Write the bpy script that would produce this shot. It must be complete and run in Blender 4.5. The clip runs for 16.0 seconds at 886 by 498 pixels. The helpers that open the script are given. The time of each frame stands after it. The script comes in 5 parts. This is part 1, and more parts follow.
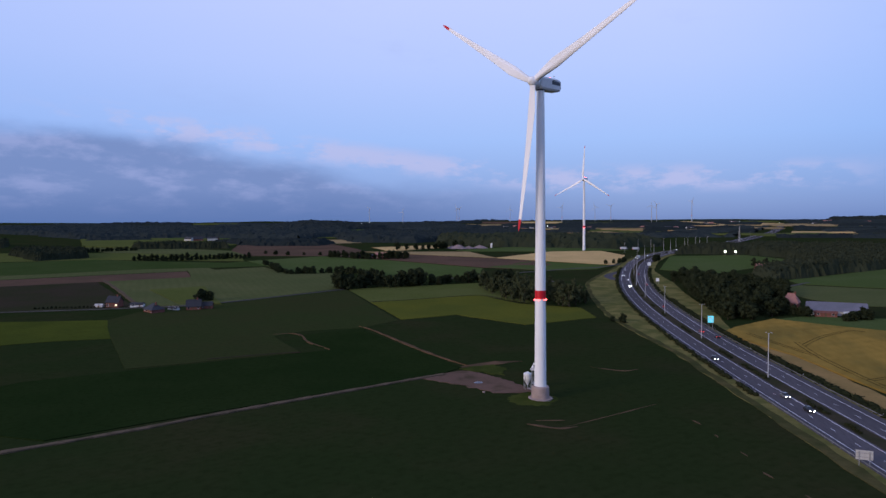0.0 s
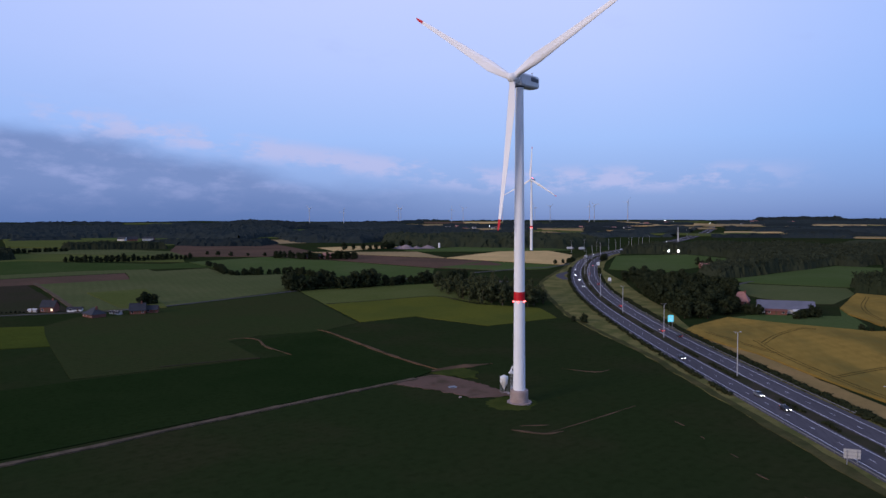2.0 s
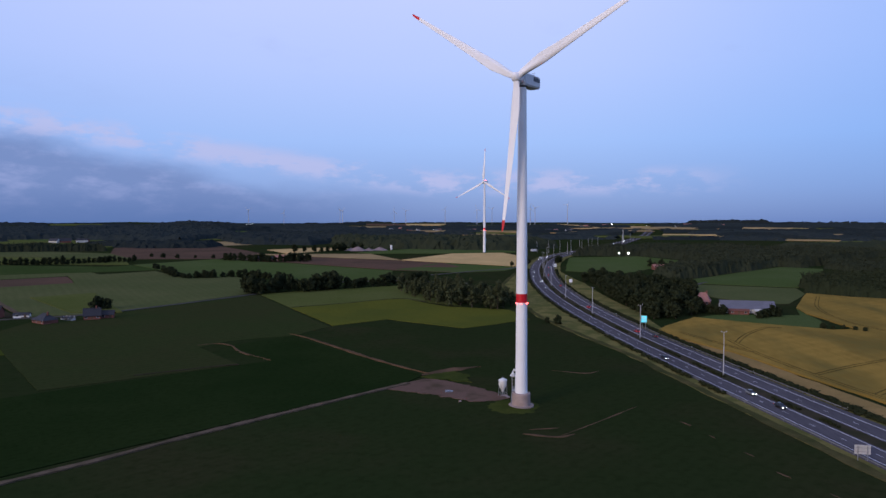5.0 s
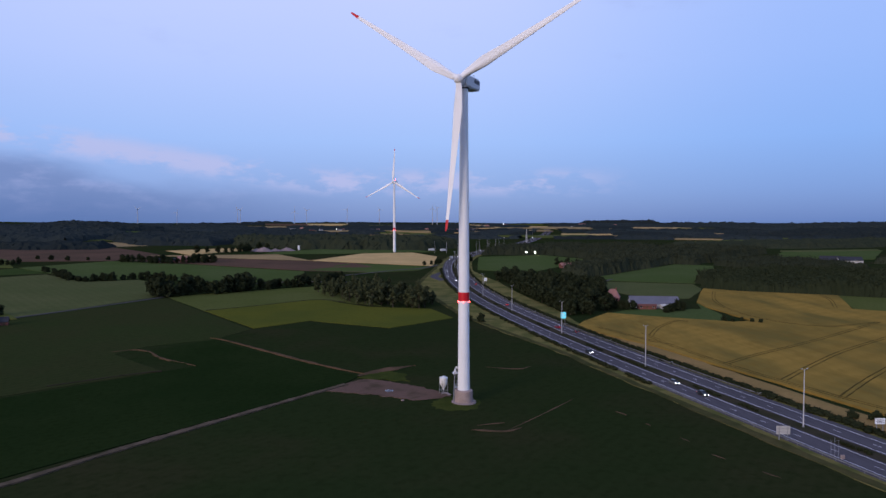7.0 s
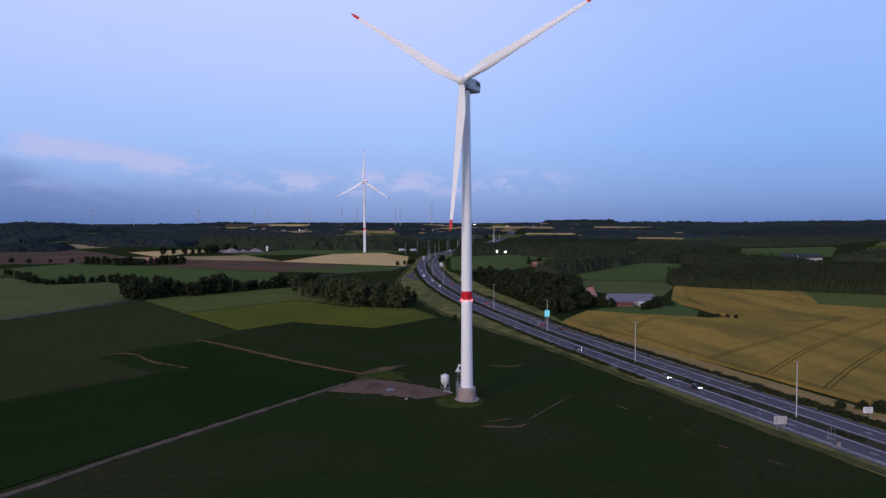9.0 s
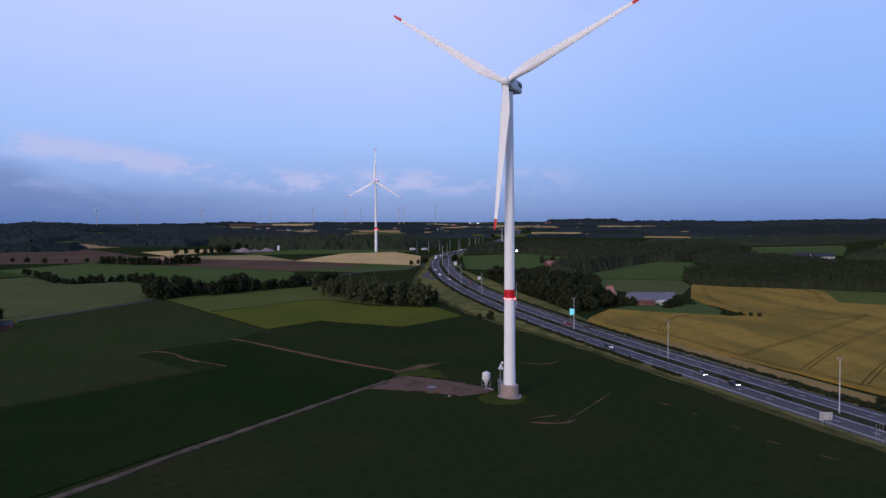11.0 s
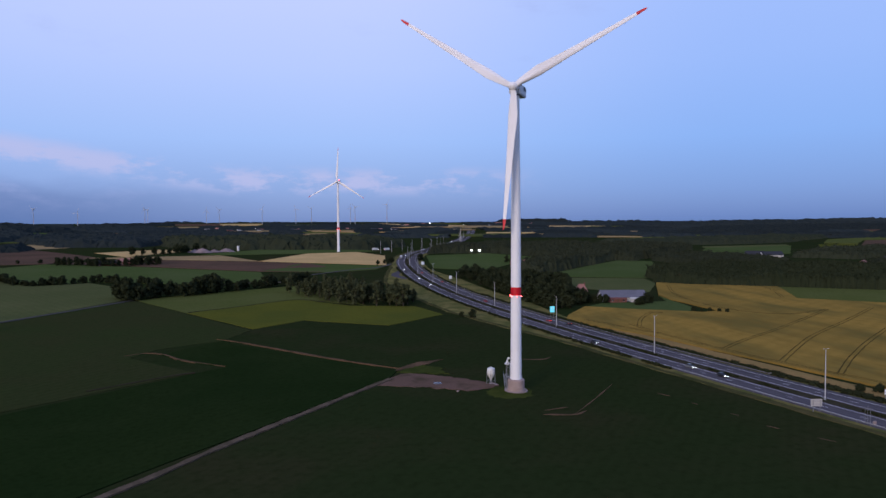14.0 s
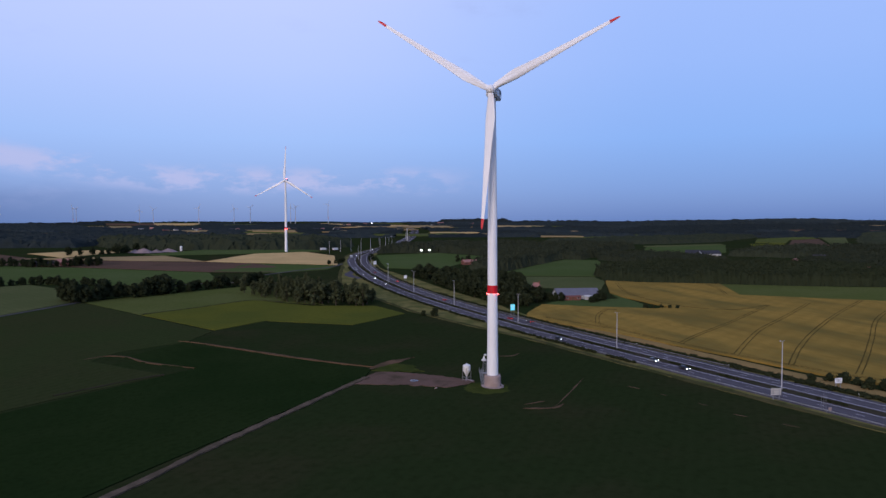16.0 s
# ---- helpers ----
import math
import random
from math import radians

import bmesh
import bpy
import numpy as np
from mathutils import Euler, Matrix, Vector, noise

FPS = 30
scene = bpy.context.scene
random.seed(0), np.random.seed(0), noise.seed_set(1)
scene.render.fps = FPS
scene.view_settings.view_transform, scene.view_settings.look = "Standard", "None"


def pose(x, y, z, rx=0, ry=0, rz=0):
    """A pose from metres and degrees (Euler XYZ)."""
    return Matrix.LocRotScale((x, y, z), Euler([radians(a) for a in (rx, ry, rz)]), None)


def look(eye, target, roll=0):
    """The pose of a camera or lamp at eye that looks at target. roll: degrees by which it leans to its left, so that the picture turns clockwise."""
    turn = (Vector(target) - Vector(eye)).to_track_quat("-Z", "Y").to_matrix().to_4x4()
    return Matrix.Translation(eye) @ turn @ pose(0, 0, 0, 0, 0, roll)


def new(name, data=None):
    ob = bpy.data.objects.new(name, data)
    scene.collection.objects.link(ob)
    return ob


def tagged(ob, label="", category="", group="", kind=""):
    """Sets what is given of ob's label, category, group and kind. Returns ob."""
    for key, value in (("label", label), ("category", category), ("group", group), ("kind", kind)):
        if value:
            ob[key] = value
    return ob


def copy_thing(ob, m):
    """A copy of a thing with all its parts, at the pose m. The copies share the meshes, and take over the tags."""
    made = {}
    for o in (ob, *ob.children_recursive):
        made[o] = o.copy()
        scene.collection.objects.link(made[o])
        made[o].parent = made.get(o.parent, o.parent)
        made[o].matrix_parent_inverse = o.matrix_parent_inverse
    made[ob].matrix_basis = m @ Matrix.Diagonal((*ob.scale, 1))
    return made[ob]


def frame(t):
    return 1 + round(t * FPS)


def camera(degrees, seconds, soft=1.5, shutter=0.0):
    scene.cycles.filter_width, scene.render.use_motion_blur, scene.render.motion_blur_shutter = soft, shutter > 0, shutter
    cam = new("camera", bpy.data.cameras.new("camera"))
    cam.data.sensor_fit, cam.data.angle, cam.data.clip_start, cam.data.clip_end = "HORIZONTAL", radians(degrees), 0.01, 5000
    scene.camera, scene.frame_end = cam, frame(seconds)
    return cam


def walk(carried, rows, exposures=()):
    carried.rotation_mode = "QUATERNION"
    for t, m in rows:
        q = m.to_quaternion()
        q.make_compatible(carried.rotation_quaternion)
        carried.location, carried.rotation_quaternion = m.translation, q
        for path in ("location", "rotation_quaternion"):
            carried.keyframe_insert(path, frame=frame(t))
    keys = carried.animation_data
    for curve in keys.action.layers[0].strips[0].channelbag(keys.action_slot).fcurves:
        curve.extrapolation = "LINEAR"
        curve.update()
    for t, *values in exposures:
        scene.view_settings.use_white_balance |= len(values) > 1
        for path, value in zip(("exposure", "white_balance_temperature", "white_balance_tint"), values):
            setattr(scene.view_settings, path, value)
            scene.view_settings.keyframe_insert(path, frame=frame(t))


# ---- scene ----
cam = camera(66.3, 16.0)
PATH = [
    (0, (35.204, -4.519, 56.703), (34.697, -2.587, 56.623), -0.3),
    (0.5, (32.058, -3.309, 56.719), (31.609, -1.362, 56.639), -0.3),
    (1, (28.925, -2.103, 56.721), (28.546, -0.141, 56.64), -0.3),
    (1.5, (25.66, -0.9, 56.718), (25.324, 1.07, 56.637), -0.2),
    (2, (22.317, 0.255, 56.697), (21.983, 2.225, 56.616), -0.2),
    (2.5, (19.04, 1.207, 56.683), (18.706, 3.177, 56.603), -0.2),
    (3, (15.839, 1.852, 56.671), (15.502, 3.822, 56.591), -0.2),
    (3.2, (14.538, 1.99, 56.66), (14.192, 3.958, 56.58), -0.2),
    (5.3, (0.881, 2.241, 56.275), (0.776, 4.236, 56.199), 0.0),
    (5.5, (-0.419, 2.191, 56.263), (-0.489, 4.188, 56.186), 0.0),
    (6, (-3.654, 1.876, 56.226), (-3.637, 3.874, 56.15), -0.0),
    (6.5, (-6.892, 1.499, 56.196), (-6.788, 3.495, 56.12), 0.0),
    (7, (-10.145, 1.088, 56.183), (-10.01, 3.082, 56.108), -0.0),
    (7.5, (-13.462, 0.64, 56.179), (-13.298, 2.632, 56.104), -0.1),
    (8, (-16.775, 0.267, 56.182), (-16.554, 2.253, 56.107), -0.1),
    (8.5, (-20.103, -0.01, 56.181), (-19.849, 1.972, 56.107), -0.2),
    (9, (-23.438, -0.248, 56.167), (-23.189, 1.735, 56.092), -0.2),
    (11.5, (-40.366, -1.561, 56.205), (-40.122, 0.422, 56.128), -0.3),
    (12, (-43.714, -1.879, 56.225), (-43.473, 0.105, 56.149), -0.3),
    (12.5, (-47.037, -2.313, 56.251), (-46.798, -0.328, 56.174), -0.4),
    (13, (-50.342, -2.865, 56.275), (-50.097, -0.882, 56.197), -0.4),
    (13.5, (-53.719, -3.418, 56.302), (-53.403, -1.445, 56.224), -0.3),
    (14, (-57.153, -3.895, 56.316), (-56.759, -1.935, 56.238), -0.3),
    (14.5, (-60.55, -4.251, 56.312), (-60.119, -2.299, 56.234), -0.3),
    (15, (-63.825, -4.416, 56.294), (-63.351, -2.474, 56.215), -0.3),
    (15.5, (-67.075, -4.457, 56.273), (-66.554, -2.528, 56.194), -0.3),
    (16, (-70.313, -4.404, 56.243), (-69.748, -2.487, 56.164), -0.2),
]
walk(cam, [(t, look(eye, aim, roll)) for t, eye, aim, roll in PATH])

# ---- world, sun ----
SUN_FROM = Vector((-0.62, -0.76, 0.25)).normalized()


def node(tree, kind, x=0, **values):
    n = tree.nodes.new(kind)
    for key, value in values.items():
        n.inputs[key.replace("_", " ")].default_value = value
    return n


def maths(tree, op, a, b=None, c=None, clamp=False):
    n = tree.nodes.new("ShaderNodeMath")
    n.operation, n.use_clamp = op, clamp
    for i, v in enumerate((a, b, c)):
        if v is None:
            continue
        if isinstance(v, (int, float)):
            n.inputs[i].default_value = v
        else:
            tree.links.new(v, n.inputs[i])
    return n.outputs[0]


def smooth(tree, v, lo, hi):
    n = tree.nodes.new("ShaderNodeMapRange")
    n.interpolation_type = "SMOOTHSTEP"
    tree.links.new(v, n.inputs["Value"])
    for key, x in (("From Min", lo), ("From Max", hi)):
        n.inputs[key].default_value = x
    return n.outputs["Result"]


def mix(tree, fac, a, b, blend="MIX"):
    n = tree.nodes.new("ShaderNodeMix")
    n.data_type, n.blend_type = "RGBA", blend
    for key, v in ((0, fac), (6, a), (7, b)):
        if isinstance(v, (int, float)):
            n.inputs[key].default_value = v
        elif isinstance(v, tuple):
            n.inputs[key].default_value = (*v, 1)
        else:
            tree.links.new(v, n.inputs[key])
    return n.outputs[2]


def ramp(tree, v, stops):
    n = tree.nodes.new("ShaderNodeValToRGB")
    while len(n.color_ramp.elements) < len(stops):
        n.color_ramp.elements.new(0.5)
    for e, (p, c) in zip(n.color_ramp.elements, stops):
        e.position, e.color = p, (*c, 1)
    tree.links.new(v, n.inputs[0])
    return n.outputs[0]


def noise_at(tree, vector, scale, detail=4.0, rough=0.55):
    n = node(tree, "ShaderNodeTexNoise", Scale=scale, Detail=detail, Roughness=rough)
    if vector is not None:
        tree.links.new(vector, n.inputs["Vector"])
    return n.outputs["Fac"]


def combine(tree, x, y, z=0.0):
    n = tree.nodes.new("ShaderNodeCombineXYZ")
    for i, v in enumerate((x, y, z)):
        if isinstance(v, (int, float)):
            n.inputs[i].default_value = v
        else:
            tree.links.new(v, n.inputs[i])
    return n.outputs[0]


def make_world():
    world = bpy.data.worlds.new("dusk")
    world.use_nodes = True
    scene.world = world
    tr = world.node_tree
    tr.nodes.clear()
    coord = tr.nodes.new("ShaderNodeTexCoord").outputs["Generated"]
    sep = tr.nodes.new("ShaderNodeSeparateXYZ")
    tr.links.new(coord, sep.inputs[0])
    x, y, z = sep.outputs
    az, el = maths(tr, "ARCTAN2", x, y), maths(tr, "ARCSINE", z)
    clear = ramp(tr, maths(tr, "DIVIDE", el, 1.5708, clamp=True), SKY_STOPS)
    # paler towards the middle of the view, deeper blue to the sides
    east_side, west_side = smooth(tr, az, 0.02, 0.64), smooth(tr, maths(tr, "MULTIPLY", az, -1.0), 0.3, 0.95)
    side = maths(tr, "MULTIPLY_ADD", east_side, 0.92, maths(tr, "MULTIPLY", west_side, 0.32))
    clear = mix(tr, side, clear, mix(tr, 1.0, clear, (0.62, 0.78, 0.93), "MULTIPLY"))
    sky = tr.nodes.new("ShaderNodeTexSky")
    sky.sky_type, sky.sun_disc = "NISHITA", False
    sky.sun_elevation, sky.sun_rotation = math.asin(SUN_FROM.z), math.atan2(SUN_FROM.x, SUN_FROM.y)
    clear = mix(tr, 0.012, clear, sky.outputs[0], "ADD")
    # afterglow low over the sunset, behind the flight
    glow = maths(tr, "ADD", maths(tr, "MULTIPLY", x, SUN_FROM.x), maths(tr, "MULTIPLY", y, SUN_FROM.y))
    glow = maths(tr, "MULTIPLY", smooth(tr, glow, 0.3, 1.0), maths(tr, "SUBTRACT", 1.0, smooth(tr, el, 0.0, 0.55)))
    clear = mix(tr, glow, clear, (1.05, 0.86, 0.84))
    # clouds: a grey bank low on one side, small lit heads along a line, faint veils above
    flat = combine(tr, maths(tr, "MULTIPLY", az, 1.0), maths(tr, "MULTIPLY", el, 2.6))
    n1, n2 = noise_at(tr, flat, 7.0, 5.0), noise_at(tr, flat, 16.0, 6.0, 0.62)
    lift = smooth(tr, maths(tr, "MULTIPLY", az, -1.0), 0.26, 0.74)
    top = maths(tr, "MULTIPLY_ADD", n1, 0.05, maths(tr, "MULTIPLY_ADD", lift, 0.075, 0.028))
    bank = maths(tr, "SUBTRACT", top, el)
    bank = smooth(tr, bank, -0.012, 0.026)
    west = maths(tr, "SUBTRACT", 1.0, smooth(tr, az, -0.46, 0.02))
    bank_c = mix(tr, smooth(tr, noise_at(tr, flat, 13.0, 5.0, 0.6), 0.45, 0.7), BANK, BANK_LIT)
    bank_c = mix(tr, smooth(tr, el, 0.0, 0.06), BANK_LOW, bank_c)
    out = mix(tr, maths(tr, "MULTIPLY", maths(tr, "MULTIPLY", bank, west), 0.9), clear, bank_c)
    rise = maths(tr, "MAXIMUM", maths(tr, "SUBTRACT", -0.1, az), 0.0)
    line = maths(tr, "SUBTRACT", el, maths(tr, "MULTIPLY_ADD", rise, 0.13, 0.060))
    puff = maths(tr, "SUBTRACT", 1.0, smooth(tr, maths(tr, "ABSOLUTE", line), 0.004, 0.026))
    puff = maths(tr, "MULTIPLY", puff, smooth(tr, maths(tr, "MULTIPLY_ADD", n2, 0.55, maths(tr, "MULTIPLY", n1, 0.45)), 0.45, 0.56))
    puff = maths(tr, "MULTIPLY", puff, maths(tr, "SUBTRACT", 1.0, smooth(tr, az, 0.2, 0.36)))
    puff = maths(tr, "MULTIPLY", puff, smooth(tr, az, -0.85, -0.6))
    out = mix(tr, maths(tr, "MULTIPLY", puff, 0.78), out, PUFF)
    veil = maths(tr, "MULTIPLY", smooth(tr, noise_at(tr, flat, 4.0, 6.0, 0.6), 0.56, 0.8), smooth(tr, el, 0.1, 0.25))
    out = mix(tr, maths(tr, "MULTIPLY", veil, 0.25), out, BANK_LIT)
    bg = tr.nodes.new("ShaderNodeBackground")
    tr.links.new(out, bg.inputs[0])
    bg.inputs[1].default_value = 1.0
    tr.links.new(bg.outputs[0], tr.nodes.new("ShaderNodeOutputWorld").inputs[0])


HORIZON = (0.152, 0.242, 0.53)
SKY_STOPS = [(0.0, HORIZON), (0.03, (0.222, 0.348, 0.71)), (0.075, (0.32, 0.48, 0.90)), (0.14, (0.445, 0.558, 0.965)),
             (0.21, (0.53, 0.61, 1.0)), (1.0, (0.36, 0.43, 0.78))]
BANK, BANK_LIT, PUFF, BANK_LOW = (0.180, 0.262, 0.53), (0.29, 0.355, 0.65), (0.50, 0.53, 0.83), (0.108, 0.186, 0.43)
make_world()
sun = new("sun", bpy.data.lights.new("sun", "SUN"))
sun.data.energy, sun.data.angle, sun.data.color = 1.75, radians(16), (1.0, 0.84, 0.76)
sun.matrix_world = look(SUN_FROM * 900, (0, 0, 0))

# ---- materials ----


def material(name, base, second=None, scale=1.0, fine=None, rough=0.8, metal=0.0, bump=0.0, emit=0.0, spread=(0.35, 0.65), rows=None, vary=0.0, stretch=None):
    """Two scales of variation at real-world size. rows: (spacing, heading, strength) of drill rows."""
    m = bpy.data.materials.new(name)
    m.use_nodes = True
    tr = m.node_tree
    b = tr.nodes["Principled BSDF"]
    b.inputs["Roughness"].default_value, b.inputs["Metallic"].default_value = rough, metal
    b.inputs["Specular IOR Level"].default_value = 0.0 if rough > 0.82 else 0.25
    pos = tr.nodes.new("ShaderNodeNewGeometry").outputs["Position"]
    if stretch:
        mp = tr.nodes.new("ShaderNodeMapping")
        tr.links.new(pos, mp.inputs[0])
        mp.inputs["Rotation"].default_value[2] = radians(stretch[0])
        mp.inputs["Scale"].default_value = (1, stretch[1], 1)
        pos = mp.outputs[0]
    second = second or tuple(c * 0.75 for c in base)
    big = noise_at(tr, pos, scale, 4.0)
    small = noise_at(tr, pos, fine or scale * 13, 5.0, 0.65)
    c = mix(tr, smooth(tr, big, *spread), base, second)
    # broad uneven patches over the finer ones
    patch = smooth(tr, noise_at(tr, pos, scale * 0.31, 3.0), 0.38, 0.64)
    c = mix(tr, maths(tr, "MULTIPLY", patch, 0.35), c, tuple(0.35 * u + 0.65 * v * 0.8 for u, v in zip(base, second)))
    dark = tuple(v * 0.6 for v in base)
    c = mix(tr, maths(tr, "MULTIPLY", smooth(tr, small, 0.42, 0.72), 0.5), c, dark)
    if rows:
        spacing, heading, strength = rows
        mp = tr.nodes.new("ShaderNodeMapping")
        tr.links.new(tr.nodes.new("ShaderNodeNewGeometry").outputs["Position"], mp.inputs[0])
        mp.inputs["Rotation"].default_value[2] = radians(heading)
        w = node(tr, "ShaderNodeTexWave", Scale=0.314 / spacing, Distortion=1.2, Detail=2.0)
        w.inputs["Detail Scale"].default_value = 0.4
        tr.links.new(mp.outputs[0], w.inputs[0])
        c = mix(tr, maths(tr, "MULTIPLY", w.outputs["Fac"], strength), c, dark)
    if vary:
        r = tr.nodes.new("ShaderNodeObjectInfo").outputs["Random"]
        c = mix(tr, maths(tr, "MULTIPLY", r, vary), c, second)
    tr.links.new(c, b.inputs["Base Color"])
    tr.links.new(maths(tr, "MULTIPLY_ADD", small, 0.2, rough - 0.1, clamp=True), b.inputs["Roughness"])
    if bump:
        bp = tr.nodes.new("ShaderNodeBump")
        bp.inputs["Strength"].default_value, bp.inputs["Distance"].default_value = 0.6, bump
        tr.links.new(small, bp.inputs["Height"])
        tr.links.new(bp.outputs[0], b.inputs["Normal"])
    if emit:
        m.cycles.emission_sampling = "NONE"
        b.inputs["Emission Color"].default_value, b.inputs["Emission Strength"].default_value = (*base, 1), emit
    return m


def leafy(name, base, second, rough=0.85):
    m = material(name, base, second, 0.06, 0.9, rough, bump=0.0, vary=0.6)
    tr = m.node_tree
    b = tr.nodes["Principled BSDF"]
    src = b.inputs["Base Color"].links[0].from_socket
    isl = tr.nodes.new("ShaderNodeNewGeometry").outputs["Random Per Island"]
    c = mix(tr, maths(tr, "MULTIPLY", isl, 0.6), src, tuple(v * 0.45 for v in base))
    tr.links.new(c, b.inputs["Base Color"])
    return m


M = {}
M["crop"] = material("dark_green_crop", (0.0185, 0.0278, 0.0088), (0.0305, 0.0292, 0.0125), 0.016, 0.35, 0.9, bump=0.15, rows=(3.0, 38, 0.12), spread=(0.42, 0.72))
M["crop_b"] = material("deep_green_crop", (0.0118, 0.0222, 0.0060), (0.0165, 0.0265, 0.0078), 0.02, 0.6, 0.9, bump=0.12, rows=(3.0, 40, 0.12))
M["dull"] = material("grey_green_stubble", (0.0300, 0.0405, 0.0128), (0.0350, 0.0375, 0.0140), 0.015, 0.5, 0.9, bump=0.1, rows=(4.0, 40, 0.25))
M["pale"] = material("pale_green_field", (0.0960, 0.1000, 0.0390), (0.0740, 0.0860, 0.0310), 0.012, 0.4, 0.9, bump=0.1, rows=(6.0, -38, 0.2))
M["olive"] = material("yellow_green_field", (0.0990, 0.0980, 0.0165), (0.0740, 0.0820, 0.0165), 0.02, 0.5, 0.9, bump=0.1, rows=(4.0, 38, 0.2))
M["meadow"] = material("green_meadow", (0.0770, 0.0890, 0.0230), (0.0900, 0.0980, 0.0290), 0.02, 0.5, 0.9, bump=0.1)
M["grass"] = material("bright_green_grass", (0.0600, 0.0840, 0.0240), (0.0720, 0.0920, 0.0310), 0.02, 0.5, 0.9, bump=0.1)
M["deepgrass"] = material("deep_green_grass", (0.0360, 0.0560, 0.0150), (0.0450, 0.0620, 0.0190), 0.02, 0.5, 0.9, bump=0.1)
M["soil"] = material("brown_ploughed_soil", (0.1150, 0.0680, 0.0460), (0.0820, 0.0560, 0.0370), 0.02, 0.5, 0.95, bump=0.15, rows=(3.0, 60, 0.2))
M["darksoil"] = material("dark_brown_soil", (0.040, 0.031, 0.021), (0.030, 0.032, 0.015), 0.02, 0.5, 0.95, bump=0.15)
M["wheat"] = material("ripening_wheat", (0.2850, 0.1720, 0.0385), (0.1350, 0.1020, 0.0290), 0.045, 0.33, 0.9, bump=0.2, rows=(9.0, 60, 0.2), stretch=(-38, 0.3), spread=(0.40, 0.68))
M["straw"] = material("pale_straw", (0.5600, 0.3650, 0.1550), (0.4600, 0.3100, 0.1300), 0.03, 0.4, 0.95, bump=0.1, rows=(5.0, 20, 0.18))
M["tan"] = material("dull_straw_field", (0.3300, 0.2250, 0.1050), (0.2500, 0.1750, 0.0850), 0.02, 0.4, 0.95, bump=0.1)
M["verge"] = material("dry_verge_grass", (0.1650, 0.1360, 0.0470), (0.0800, 0.0850, 0.0270), 0.085, 0.9, 0.95, bump=0.15, spread=(0.42, 0.62))
M["drystrip"] = material("dry_grass_strip", (0.2900, 0.1800, 0.0690), (0.2100, 0.1400, 0.0520), 0.05, 0.7, 0.95, bump=0.15)
M["dirt"] = material("brown_dirt", (0.130, 0.076, 0.045), (0.075, 0.052, 0.030), 0.12, 1.4, 0.95, bump=0.08)
M["track"] = material("pale_dirt_track", (0.125, 0.090, 0.062), (0.075, 0.058, 0.038), 0.25, 2.0, 0.95, bump=0.06)
M["gravel"] = material("crushed_gravel_pad", (0.1400, 0.0850, 0.0630), (0.0700, 0.0520, 0.0310), 0.13, 1.6, 0.95, bump=0.06, spread=(0.48, 0.72))
M["rut"] = material("trodden_wheat", (0.1050, 0.0720, 0.0230), (0.0700, 0.0530, 0.0170), 0.2, 2.0, 0.95)
M["asphalt"] = material("motorway_asphalt", (0.0960, 0.0850, 0.0930), (0.0780, 0.0700, 0.0760), 0.05, 1.2, 0.85, bump=0.004, stretch=(10, 0.15))
M["lane"] = material("farm_lane_asphalt", (0.0950, 0.0880, 0.0760), (0.0700, 0.0660, 0.0560), 0.1, 1.0, 0.85)
M["paint"] = material("white_road_paint", (0.6600, 0.6400, 0.6500), (0.5200, 0.5000, 0.5100), 0.4, 3.0, 0.85)
M["steel"] = material("galvanised_steel", (0.300, 0.300, 0.310), (0.240, 0.240, 0.250), 0.5, 4.0, 0.5, metal=0.4)
M["white"] = material("white_turbine_coat", (0.80, 0.79, 0.79), (0.74, 0.73, 0.73), 0.09, 0.8, 0.45, spread=(0.3, 0.8))
M["blade"] = material("white_blade_coat", (0.860, 0.840, 0.845), (0.830, 0.810, 0.815), 0.05, 0.25, 0.6)
for key in ("white", "blade"):  # only faint soiling on the coats
    for n in M[key].node_tree.nodes:
        if n.type == "MATH" and n.operation == "MULTIPLY" and n.inputs[1].default_value == 0.5:
            n.inputs[1].default_value = 0.08
# skyline turbines: white coat greyed, distance haze painted into the colour
M["far_coat"] = material("haze_dimmed_coat", (0.40, 0.42, 0.46), (0.36, 0.38, 0.42), 0.1, 0.8, 0.6)
M["red"] = material("signal_red_coat", (0.60, 0.012, 0.022), (0.52, 0.010, 0.02), 0.2, 2.0, 0.45)
M["grey"] = material("light_grey_cladding", (0.70, 0.70, 0.71), (0.62, 0.62, 0.63), 0.2, 2.0, 0.5)
M["darkgrey"] = material("dark_grey_louvre", (0.10, 0.105, 0.12), None, 0.5, 3.0, 0.6)
M["concrete"] = material("weathered_concrete", (0.360, 0.275, 0.250), (0.280, 0.215, 0.190), 0.35, 3.0, 0.9, bump=0.02)
M["silo"] = material("white_fibreglass", (0.72, 0.71, 0.68), (0.60, 0.59, 0.56), 0.5, 3.0, 0.55)
M["bark"] = material("grey_brown_bark", (0.075, 0.060, 0.045), (0.05, 0.042, 0.03), 0.6, 5.0, 0.95, bump=0.03)
M["leaf"] = leafy("dark_green_foliage", (0.0240, 0.0315, 0.0155), (0.0330, 0.0395, 0.0200))
M["leaf_b"] = leafy("grey_green_foliage", (0.0540, 0.0640, 0.0300), (0.0690, 0.0780, 0.0390))
M["leaf_c"] = leafy("forest_foliage", (0.0280, 0.0345, 0.0205), (0.0390, 0.0450, 0.0265))
# blue-grey of the distance haze is put into the far leaf colour
M["leaf_far"] = leafy("haze_tinted_foliage", (0.0225, 0.0300, 0.0290), (0.0325, 0.0400, 0.0385))
M["railgrey"] = material("weathered_guard_rail", (0.19, 0.19, 0.195), (0.14, 0.14, 0.145), 0.5, 4.0, 0.85)
